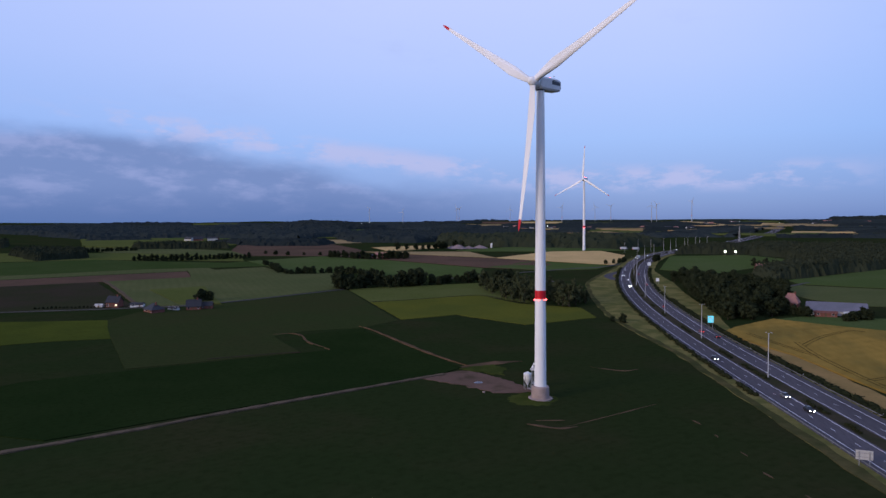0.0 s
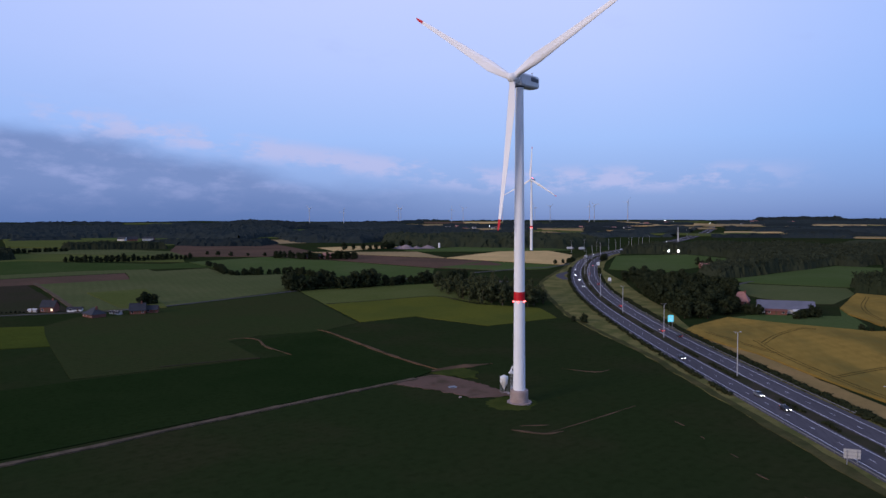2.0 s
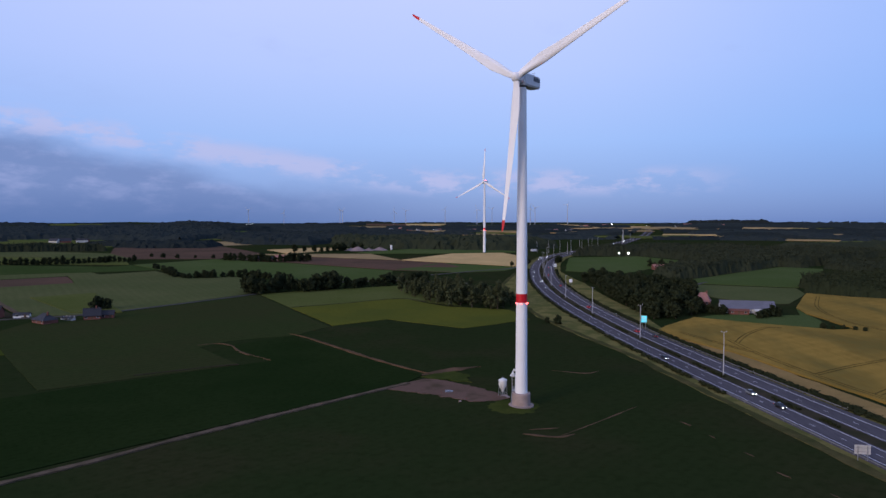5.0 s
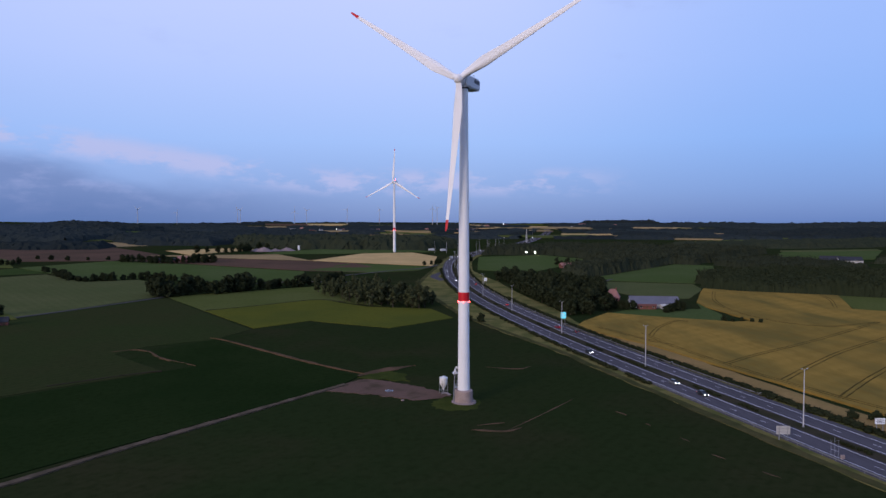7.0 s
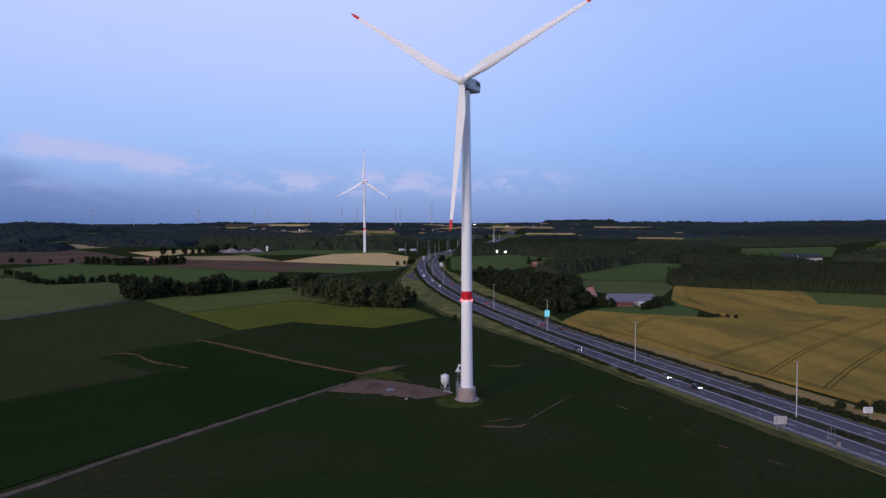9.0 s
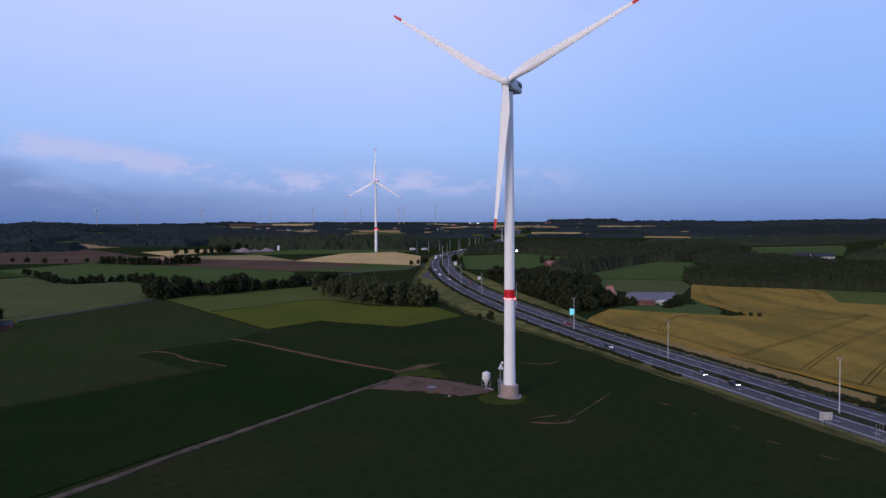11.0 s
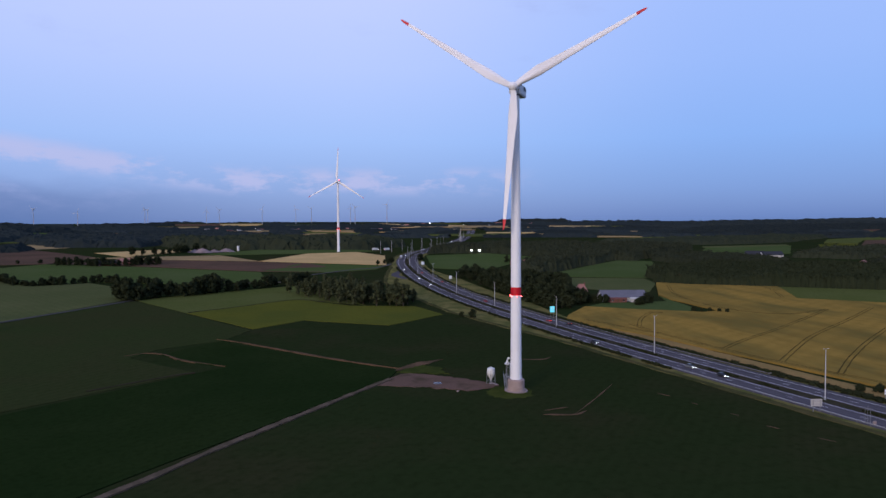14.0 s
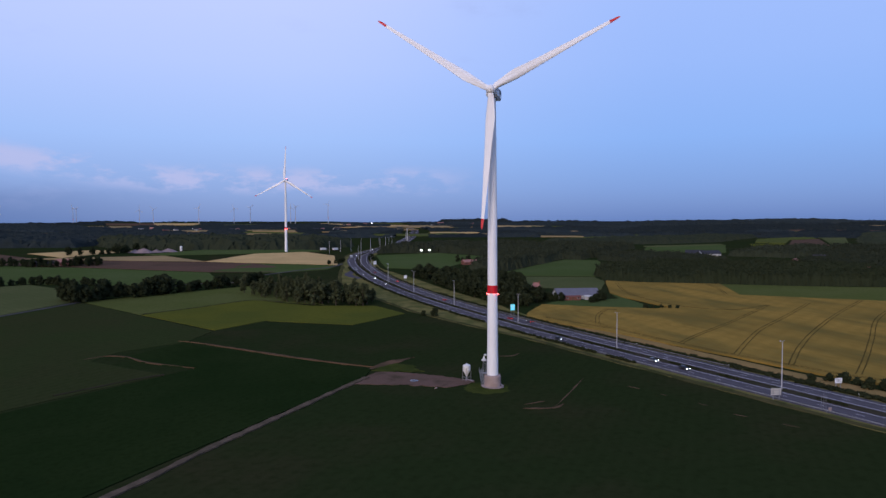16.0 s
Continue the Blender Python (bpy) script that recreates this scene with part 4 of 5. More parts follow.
wood([(-153, 1032), (30, 985), (61, 1028), (98, 1071), (66, 1294), (-118, 1341), (-313, 1279), (-266, 1132)], 11, 14, "dark wood behind the far turbine", leafs=8, seed=7)
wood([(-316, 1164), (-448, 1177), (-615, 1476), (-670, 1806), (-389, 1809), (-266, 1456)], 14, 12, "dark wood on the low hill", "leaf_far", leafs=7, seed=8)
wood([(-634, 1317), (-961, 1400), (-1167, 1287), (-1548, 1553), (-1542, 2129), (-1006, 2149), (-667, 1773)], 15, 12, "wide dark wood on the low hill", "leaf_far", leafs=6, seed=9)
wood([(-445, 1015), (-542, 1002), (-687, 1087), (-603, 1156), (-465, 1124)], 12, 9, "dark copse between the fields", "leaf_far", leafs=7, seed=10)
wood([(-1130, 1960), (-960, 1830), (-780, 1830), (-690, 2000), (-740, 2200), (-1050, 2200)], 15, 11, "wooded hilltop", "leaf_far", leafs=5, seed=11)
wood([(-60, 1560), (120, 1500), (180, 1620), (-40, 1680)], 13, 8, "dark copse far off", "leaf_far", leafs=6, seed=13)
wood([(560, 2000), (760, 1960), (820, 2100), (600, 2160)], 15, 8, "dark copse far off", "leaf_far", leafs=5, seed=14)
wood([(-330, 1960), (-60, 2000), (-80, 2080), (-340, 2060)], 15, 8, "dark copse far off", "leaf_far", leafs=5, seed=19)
wood([(770, 660), (900, 620), (1300, 800), (1380, 1190), (1270, 1205), (950, 910), (800, 765)], 13, 8, "wide dark wood on the far slope", leafs=5, seed=15)
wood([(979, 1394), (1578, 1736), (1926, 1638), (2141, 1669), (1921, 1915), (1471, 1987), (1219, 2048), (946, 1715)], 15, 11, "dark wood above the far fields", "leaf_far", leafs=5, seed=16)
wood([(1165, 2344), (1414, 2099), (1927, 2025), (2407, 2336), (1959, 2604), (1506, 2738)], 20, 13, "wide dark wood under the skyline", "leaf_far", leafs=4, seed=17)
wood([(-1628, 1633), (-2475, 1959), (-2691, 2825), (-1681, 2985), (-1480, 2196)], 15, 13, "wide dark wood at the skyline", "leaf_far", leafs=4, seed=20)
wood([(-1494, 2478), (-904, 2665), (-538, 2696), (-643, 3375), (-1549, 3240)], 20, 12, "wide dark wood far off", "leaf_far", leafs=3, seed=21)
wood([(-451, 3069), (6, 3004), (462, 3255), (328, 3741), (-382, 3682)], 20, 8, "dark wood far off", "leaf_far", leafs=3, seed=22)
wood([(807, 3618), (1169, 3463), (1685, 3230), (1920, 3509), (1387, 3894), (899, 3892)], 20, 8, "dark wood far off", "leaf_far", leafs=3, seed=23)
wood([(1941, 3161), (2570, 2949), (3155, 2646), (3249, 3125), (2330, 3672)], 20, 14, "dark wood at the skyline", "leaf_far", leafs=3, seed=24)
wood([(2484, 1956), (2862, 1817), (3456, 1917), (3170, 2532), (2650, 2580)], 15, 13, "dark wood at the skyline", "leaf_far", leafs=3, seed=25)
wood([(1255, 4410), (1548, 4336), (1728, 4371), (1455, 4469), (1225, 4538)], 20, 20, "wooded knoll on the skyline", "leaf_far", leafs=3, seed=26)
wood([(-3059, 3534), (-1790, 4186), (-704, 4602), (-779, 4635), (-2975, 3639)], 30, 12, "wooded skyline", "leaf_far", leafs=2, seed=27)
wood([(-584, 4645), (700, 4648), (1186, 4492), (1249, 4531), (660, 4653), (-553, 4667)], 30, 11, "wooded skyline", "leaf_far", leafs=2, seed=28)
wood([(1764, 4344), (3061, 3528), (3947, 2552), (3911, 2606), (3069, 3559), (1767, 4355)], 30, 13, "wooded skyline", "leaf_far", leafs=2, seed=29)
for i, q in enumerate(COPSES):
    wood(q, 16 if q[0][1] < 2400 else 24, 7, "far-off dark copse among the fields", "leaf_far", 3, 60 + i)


def hedge_run(offset, start, stop, height, width, label, gap=0.0, seed=1):
    g = np.random.default_rng(seed)
    cs, rs, sq = [], [], []
    for p, a in along(offset, start, stop, 1.5):
        if gap and noise.noise((p.x / 16, p.y / 16, seed)) < gap:
            continue
        cs.append((p.x + g.uniform(-0.4, 0.4) * width, p.y, land(p.x, p.y) + 0.1 + height * 0.35))
        rs.append(width * g.uniform(0.4, 0.65))
        sq.append(height * g.uniform(0.55, 1.0) / rs[-1] * 0.6)
    me = crown_mesh("hedge", cs, rs, sq, M["hedge"], 0.22, len(cs) * 34, seed)
    tagged(new("hedge", me), label, "hedge", kind="stuff")


hedge_run(-2.0, 60, 1000, 0.9, 1.1, "clipped dark shrubs in the central reservation", 0.12, 2)
hedge_run(13.0, 80, 700, 1.1, 2.2, "dark scrub hedge along the motorway", seed=3)
hedge_run(15.0, 80, 480, 1.2, 2.4, "dark scrub hedge along the motorway", seed=4)
hedge_run(-15.0, 230, 700, 1.4, 1.9, "dark scrub at the foot of the motorway verge", -0.42, seed=5)

# ---- wind turbines ----


def blade_rings(bm, r0, r1, length, steps, sides=16):
    loops = []
    for k in range(steps + 1):
        r = r0 + (r1 - r0) * k / steps
        s = r / length
        chord = float(np.interp(s, (0, 0.045, 0.10, 0.2, 0.4, 0.7, 0.93, 0.985, 1.0), (2.0, 2.0, 2.5, 3.4, 2.5, 1.6, 1.0, 0.65, 0.12))) * length / 46
        thick = float(np.interp(s, (0, 0.045, 0.2, 0.4, 1.0), (1.0, 1.0, 0.34, 0.23, 0.16)))
        twist = radians(float(np.interp(s, (0, 0.2, 0.5, 1.0), (14, 12, 5, 0))) + 4)
        bend = -1.2 * s * s * length / 46
        ring = []
        for i in range(sides):
            a = 2 * math.pi * i / sides
            x, y = math.cos(a) * 0.5, math.sin(a) * 0.5 * thick
            y *= 1.0 if s < 0.05 else (0.62 + 0.38 * math.cos(a)) if math.cos(a) < 0 else 1.0
            x = (x - (0.0 if s < 0.05 else 0.16)) * chord
            y *= chord
            ring.append(bm.verts.new((x * math.cos(twist) - y * math.sin(twist), x * math.sin(twist) + y * math.cos(twist) + bend, r)))
        loops.append(ring)
    for a, b in zip(loops, loops[1:]):
        for i in range(sides):
            bm.faces.new((a[i], a[(i + 1) % sides], b[(i + 1) % sides], b[i]))
    for ring in (loops[0][::-1], loops[-1]):
        bm.faces.new([bm.verts.new(v.co) for v in ring])
    return bm


def turbine(x, y, hub, length, yaw, phase, label, detail=2, base_z=None):
    """hub: height of the rotor's axle over the base; yaw: heading to which it faces away from -y; phase: angle of one blade."""
    k = hub / 100
    z0 = land(x, y) if base_z is None else base_z
    t = thing("wind_turbine", label, "wind turbine", pose(x, y, z0))
    foot = 4.3 * k if detail == 2 else 0.0
    if detail == 2:
        part("apron", tube(bmesh.new(), [(-0.4, 3.9), (0.50, 3.85), (0.56, 3.7)], 40), M["concrete"], t, "round concrete apron")
        part("plinth", tube(bmesh.new(), [(0.3, 2.85), (3.9, 2.78), (4.15, 2.72), (4.3, 2.55)], 40), M["concrete"], t, "weathered concrete plinth")
    top = hub - 2.0 * k
    band = (32.2 * k, 34.9 * k)

    def radius(z):
        return float(np.interp(z, (0, 5 * k, 20 * k, 60 * k, top), (2.0 * k, 1.9 * k, 1.75 * k, 1.55 * k, 1.22 * k)))

    cuts = [foot, 14 * k, band[0]] + [band[1], 58 * k, 79 * k, top]
    sides = 40 if detail == 2 else 14
    for a, b in zip(cuts, cuts[1:]):
        red = (a, b) == band
        bm = bmesh.new()
        tube(bm, [(a, radius(a)), ((a + b) / 2, radius((a + b) / 2)), (b, radius(b) - 0.012)] if not red else [(a, radius(a) + 0.03), (b, radius(b) + 0.03)], sides)
        part("red_band" if red else "tower_section", bm, M["red" if red else "white" if detail else "far_coat"], t, "signal-red painted band" if red else "", True)
    if detail >= 1:
        for i in range(6 if detail == 2 else 2):
            a = 2 * math.pi * i / 6 + 0.4 if detail == 2 else -math.pi / 2 + (i - 0.5) * 2
            rr = radius(band[0]) + 0.25
            bm = bmesh.new()
            bmesh.ops.create_icosphere(bm, subdivisions=2, radius=0.20 * (1 if detail == 2 else 2.2))
            part("warning_light", bm, M["warning"], t, "glowing red warning light", place=Matrix.Translation((rr * math.cos(a), rr * math.sin(a), band[0] - 0.25)))
            if detail == 2:
                part("light_bracket", boxed(-0.3, 0.1, -0.06, 0.06, -0.3, -0.15), M["steel"], t, place=Matrix.Translation((rr * math.cos(a), rr * math.sin(a), band[0] - 0.25)) @ Matrix.Rotation(a, 4, "Z"))
    head = Matrix.Translation((0, 0, hub)) @ Matrix.Rotation(radians(-yaw), 4, "Z")
    bm = bmesh.new()
    # nacelle: tall at the rotor, sloping under the tail
    prof = [(-2.2, -1.5, 1.4), (-1.6, -1.95, 1.9), (2.5, -2.0, 2.05), (8.2, -1.75, 2.05), (9.0, -1.2, 1.9)]
    loops = []
    for py, zb, zt in prof:
        w = 1.9 if -1.9 < py < 8.6 else 1.55
        ring = [(-w + 0.4, zb), (w - 0.4, zb), (w, zb + 0.5), (w, zt - 0.6), (w - 0.5, zt), (-w + 0.5, zt), (-w, zt - 0.6), (-w, zb + 0.5)]
        loops.append([bm.verts.new((px * k, py * k, pz * k)) for px, pz in ring])
    for a, b in zip(loops, loops[1:]):
        for i in range(8):
            bm.faces.new((a[i], b[i], b[(i + 1) % 8], a[(i + 1) % 8]))
    bm.faces.new(loops[0])
    bm.faces.new(loops[-1][::-1])
    bmesh.ops.recalc_face_normals(bm, faces=bm.faces)
    nac = part("nacelle", bm, M["grey"], t, "light grey nacelle housing", place=head)
    if detail == 2:
        for s in (-1, 1):
            part("side_louvre", boxed(-0.03, 0.03, -2.2, 2.2, -0.55, 0.55), M["darkgrey"], nac, "dark grey louvred side panel", place=Matrix.Translation((1.92 * s, 5.8, 0.55)))
            part("lettering_bar", boxed(-0.02, 0.02, -1.3, 1.3, -0.1, 0.1), M["darkgrey"], nac, "dark line of lettering", place=Matrix.Translation((1.92 * s, 5.2, 1.32)))
        part("roof_hatch", boxed(-0.8, 0.8, 3.0, 5.0, 2.0, 2.22, bevel=0.05), M["grey"], nac)
        part("wind_vane", rod(rod(bmesh.new(), (0.4, 6.8, 2.0), (0.4, 6.8, 3.2), 0.05), (0.0, 6.8, 3.1), (0.8, 6.8, 3.1), 0.05), M["darkgrey"], nac, "thin mast of wind sensors")
        part("yaw_ring", tube(bmesh.new(), [(-2.35, 1.36), (-1.95, 1.5), (-1.8, 1.5)], 32), M["darkgrey"], nac, "dark ring under the nacelle")
    if detail >= 1:
        bm = bmesh.new()
        bmesh.ops.create_icosphere(bm, subdivisions=2, radius=0.26 if detail == 2 else 0.75)
        part("warning_light", bm, M["warning"], nac, "glowing red warning light", place=Matrix.Translation((-0.4, 5.6 * k, 2.5 * k)))
    front = head @ Matrix.Translation((0, -3.85 * k, 0)) @ Matrix.Rotation(radians(-4), 4, "X")
    bm = bmesh.new()
    tube(bm, [(-1.75, 1.45), (-0.9, 1.62), (0.3, 1.6), (1.1, 1.35), (1.7, 0.85), (1.95, 0.3)], 28 if detail == 2 else 12)
    bmesh.ops.scale(bm, vec=(k, k, k), verts=bm.verts)
    bmesh.ops.rotate(bm, cent=(0, 0, 0), matrix=Matrix.Rotation(radians(90), 3, "X"), verts=bm.verts)
    spinner = part("spinner", bm, M["blade"], t, "white domed rotor hub", True, place=front)
    tip = length * 0.925
    for i in range(3):
        m = front @ Matrix.Rotation(radians(90 - phase - 120 * i), 4, "Y")
        bm = blade_rings(bmesh.new(), 1.1 * k, tip if detail >= 1 else length, length, 30 if detail == 2 else 10, 18 if detail == 2 else 8)
        bl = part("blade", bm, M["blade" if detail else "far_coat"], t, "", True, place=m)
        if detail >= 1:
            bm = blade_rings(bmesh.new(), tip, length, length, 6, 18 if detail == 2 else 8)
            part("blade_tip", bm, M["red"], bl, "red painted blade tip", True)
    return t


turbine(10.57, 210.83, 99.9, 46.3, 29, 147, "tall white wind turbine with red tower band and red blade tips", 2, 0.0)
turbine(-13.9, 946, 97.5, 46, 20, 88, "white wind turbine with a red tower band beyond the straw field", 1)
FAR = [(-1505, 4035, 139), (-1306, 4104, 121), (-974, 4192, 142), (-959, 4196, 136), (-642, 4254, 133), (-570, 4264, 137), (-322, 4288, 144), (-121, 4298, 144), (-26, 4299, 148), (214, 4292, 151), (243, 4290, 156), (442, 4273, 172)]
for i, (x, y, top) in enumerate(FAR):
    z = land(x, y) - 4
    tagged(turbine(x, y, top - z, 34, 25, 20 + 47 * i, "small distant white wind turbine on the skyline", 0, z), group="distant wind turbines")


def access_stair():
    """Steel stair and landing at the tower door, with its rail."""
    s = thing("access_stair", "galvanised steel stair and landing at the tower door", "stair", pose(8.35, 212.3, 0.3, 0, 0, -8))
    part("landing", boxed(-0.6, 0.9, -0.9, 0.9, 4.3, 4.42), M["steel"], s)
    for k in range(22):
        part("tread", boxed(-0.4, 0.4, -0.14, 0.14, -0.02, 0.02), M["steel"], s, place=Matrix.Translation((-0.55, 4.9 - 0.19 * k, 4.2 - 0.19 * k)))
    for dx in (-0.98, -0.12):
        part("stringer", rod(bmesh.new(), (dx, 5.0 - 4.4, 0.05), (dx, 5.0, 4.3), 0.07), M["steel"], s)
        part("handrail", rod(bmesh.new(), (dx, 5.0 - 4.4, 1.05), (dx, 5.0, 5.3), 0.035), M["steel"], s)
    for dx, dy in ((-0.55, -0.85), (-0.55, 0.85), (0.5, -0.85), (0.5, 0.85)):
        part("post", rod(bmesh.new(), (dx, dy, -0.3), (dx, dy, 9.3), 0.07), M["steel"], s)
    for z in (4.9, 5.4, 6.6, 7.8, 9.3):
        bm = bmesh.new()
        rod(bm, (-0.55, -0.85, z), (0.5, -0.85, z), 0.035)
        rod(bm, (-0.55, -0.85, z), (-0.55, 0.85, z), 0.035)
        part("guard_bar", bm, M["steel"], s)
    bm = bmesh.new()
    bmesh.ops.create_uvsphere(bm, u_segments=16, v_segments=8, radius=0.42)
    part("lamp_dome", bm, M["silo"], s, "white dome on top of the landing frame", True, place=Matrix.Translation((0.1, 0, 10.6)))
    part("canopy", tube(bmesh.new(), [(8.3, 0.25), (8.7, 0.85), (8.85, 0.95), (9.25, 0.5), (10.3, 0.12)], 16), M["grey"], s, "grey canopy over the landing", place=Matrix.Translation((-0.35, 0, 0)))


access_stair()


def feed_silo():
    s = thing("feed_silo", "white hopper silo on thin steel legs", "silo", pose(5.0, 222.0, 0.05, 0, 0, 20) @ Matrix.Scale(0.86, 4))
    part("barrel", tube(bmesh.new(), [(4.1, 1.45), (4.2, 1.55), (6.3, 1.55), (6.4, 1.5)], 28), M["silo"], s, "", True)
    part("roof_cone", tube(bmesh.new(), [(6.38, 1.6), (6.45, 1.6), (6.95, 0.35), (7.1, 0.35)], 28), M["silo"], s, "shallow conical lid")
    part("hopper", tube(bmesh.new(), [(1.7, 0.25), (1.95, 0.3), (4.12, 1.48)], 28), M["silo"], s, "white funnel bottom", True)
    part("auger", rod(bmesh.new(), (0, 0, 0.9), (0, 0, 1.75), 0.22, sides=10), M["steel"], s)
    for i in range(4):
        a = math.pi / 4 + i * math.pi / 2
        part("leg", rod(bmesh.new(), (1.75 * math.cos(a), 1.75 * math.sin(a), 0), (1.56 * math.cos(a), 1.56 * math.sin(a), 5.6), 0.09), M["steel"], s)
        b = a + math.pi / 2
        part("brace", rod(bmesh.new(), (1.7 * math.cos(a), 1.7 * math.sin(a), 1.6), (1.7 * math.cos(b), 1.7 * math.sin(b), 1.6), 0.05), M["steel"], s)
    part("slab", boxed(-2.3, 2.3, -2.3, 2.3, -0.1, 0.1, bevel=0.03), M["concrete"], s, "pale concrete slab")


feed_silo()
bm = boxed(-0.45, 0.45, -0.3, 0.3, 0, 0.4, bevel=0.1)
tagged(part("stone_block", bm, M["concrete"], None, place=pose(-8.5, 214.2, 0.1, 0, 0, 25)), "pale stone block at the edge of the pad", "block")

# ---- street furniture ----


def lamp_post():
    p = thing("street_lamp", "tall thin grey twin-arm motorway lamp, unlit", "street lamp", group="motorway lamps")
    part("base", tube(bmesh.new(), [(-0.3, 0.28), (0.5, 0.26), (0.55, 0.2)], 12), M["steel"], p)
    part("pole", tube(bmesh.new(), [(0.4, 0.17), (8, 0.14), (16.0, 0.10)], 12), M["polegrey"], p, "", True)
    for s in (-1, 1):
        arm = part("arm", rod(rod(bmesh.new(), (0, 0, 15.8), (s * 0.4, 0, 16.15), 0.05), (s * 0.4, 0, 16.15), (s * 0.8, 0, 16.25), 0.045), M["steel"], p)
        part("lamp_head", boxed(s * 0.95 - 0.24, s * 0.95 + 0.24, -0.10, 0.10, 16.18, 16.30, bevel=0.06), M["grey"], arm, "flat grey lamp head")
    return p


LAMP = lamp_post()
spots = [(102, 179), (87, 258), (73, 336), (61, 414), (52.5, 487), (48, 560), (47.5, 637), (52, 721), (62, 800), (76, 860), (96, 915), (118, 960), (142, 1005), (165, 1060), (113, 100), (125, 22), (255, 1320), (300, 1470)]
for i, (x, y) in enumerate(spots):
    near = min(ROAD, key=lambda c: (c[0].x - x) ** 2 + (c[0].y - y) ** 2)
    m = pose(near[0].x - near[1].x * 0.6, near[0].y - near[1].y * 0.6, land(x, y) + 0.05, 0, 0, math.degrees(math.atan2(near[1].y, near[1].x)))
    if i == 0:
        LAMP.matrix_basis = m
    else:
        copy_thing(LAMP, m)
for i in range(7):  # lamps of the slip road far off
    copy_thing(LAMP, pose(40 + 17 * i, 905 + 17 * i, land(40 + 17 * i, 905 + 17 * i), 0, 0, 40))


def board_sign(x, y, w, h, z0, turn, face, back, label, name="road_sign", bars=(), bar_mat="white", posts=2):
    s = thing(name, label, "road sign", pose(x, y, land(x, y) + 0.1, 0, 0, turn))
    pan = part("panel", boxed(-w / 2, w / 2, -0.03, 0.03, z0, z0 + h, bevel=0.02), M[back], s)
    part("face", boxed(-w / 2 + 0.06, w / 2 - 0.06, -0.05, -0.034, z0 + 0.06, z0 + h - 0.06), M[face], pan)
    for cx, cz, bw, bh in bars:
        part("lettering_bar", boxed(cx - bw / 2, cx + bw / 2, -0.062, -0.051, z0 + cz - bh / 2, z0 + cz + bh / 2), M[bar_mat], pan)
    for i in range(posts):
        px = (i - (posts - 1) / 2) * w * 0.6
        part("post", boxed(px - 0.08, px + 0.08, 0.035, 0.2, -0.4, z0 + h * 0.9), M["steel"], s)
    for zz in (0.3, 0.7):
        part("rail", boxed(-w / 2 + 0.1, w / 2 - 0.1, 0.034, 0.09, z0 + h * zz - 0.05, z0 + h * zz + 0.05), M["steel"], s)
    return s


board_sign(79.5, 361, 2.9, 3.5, 3.6, 5, "sign_blue", "sign_back", "lit cyan-blue motorway sign on two posts", bars=((-0.4, 2.7, 1.5, 0.45), (0.3, 2.0, 1.5, 0.32), (-0.2, 1.3, 1.8, 0.28), (0.7, 0.7, 0.7, 0.28)), bar_mat="sign_white")
board_sign(89.5, 168.5, 3.5, 2.2, 1.5, 172, "sign_white", "sign_back", "large motorway sign seen from its bare grey back")
board_sign(119.5, 173.5, 2.8, 1.7, 2.0, -6, "sign_white", "sign_back", "small white road sign with dark lines", bars=((0, 1.2, 2.0, 0.16), (-0.2, 0.8, 1.6, 0.16), (0.1, 0.45, 1.8, 0.14)), bar_mat="darkgrey")
board_sign(64, 567, 2.4, 2.6, 2.4, 0, "sign_white", "sign_back", "small lit white road sign", bars=((0, 1.3, 1.2, 0.3),), bar_mat="darkgrey")
board_sign(62.5, 700, 3.2, 3.2, 3.0, 10, "sign_white", "sign_back", "white direction sign on two posts", bars=((0, 1.6, 1.8, 0.4),), bar_mat="darkgrey")


def gantry():
    g = thing("sign_gantry", "slender steel frame with a lattice between thin posts", "gantry", pose(94.5, 155, 0.1, 0, 0, 12))
    for px, hgt in ((-1.3, 4.4), (-0.2, 5.0), (1.0, 4.2)):
        part("post", rod(bmesh.new(), (px, 0, -0.3), (px, 0, hgt), 0.04), M["steel"], g)
    part("crossbar", rod(bmesh.new(), (-1.3, 0, 4.1), (1.0, 0, 4.1), 0.02), M["steel"], g)
    part("cabinet", boxed(0.4, 1.3, -1.6, -1.1, -0.1, 1.0, bevel=0.05), M["concrete"], g, "pale roadside cabinet")


gantry()


def marker_post(x, y):
    p = thing("marker_post", "short white roadside marker post", "post", pose(x, y, land(x, y)), "roadside marker posts")
    part("body", boxed(-0.08, 0.08, -0.06, 0.06, -0.2, 1.1, bevel=0.03), M["sign_white"], p)
    part("reflector", boxed(-0.05, 0.05, -0.075, -0.062, 0.75, 0.95), M["sign_white"], p)


for p, a in along(12.2, 120, 620, 50):
    marker_post(p.x, p.y)

# ---- vehicles ----


def loft(bm, sections):
    """Body through cross-sections (y, half width, bottom, top, half width at top)."""
    loops = []
    for y, w, zb, zt, wt in sections:
        zm = zb + (zt - zb) * 0.45
        loops.append([bm.verts.new(c) for c in ((-w * 0.92, y, zb), (w * 0.92, y, zb), (w, y, zm), (wt, y, zt - 0.05), (wt * 0.85, y, zt), (-wt * 0.85, y, zt), (-wt, y, zt - 0.05), (-w, y, zm))])
    for a, b in zip(loops, loops[1:]):
        for i in range(8):
            bm.faces.new((a[i], a[(i + 1) % 8], b[(i + 1) % 8], b[i]))
    bm.faces.new(loops[0][::-1])
    bm.faces.new(loops[-1])
    return bm


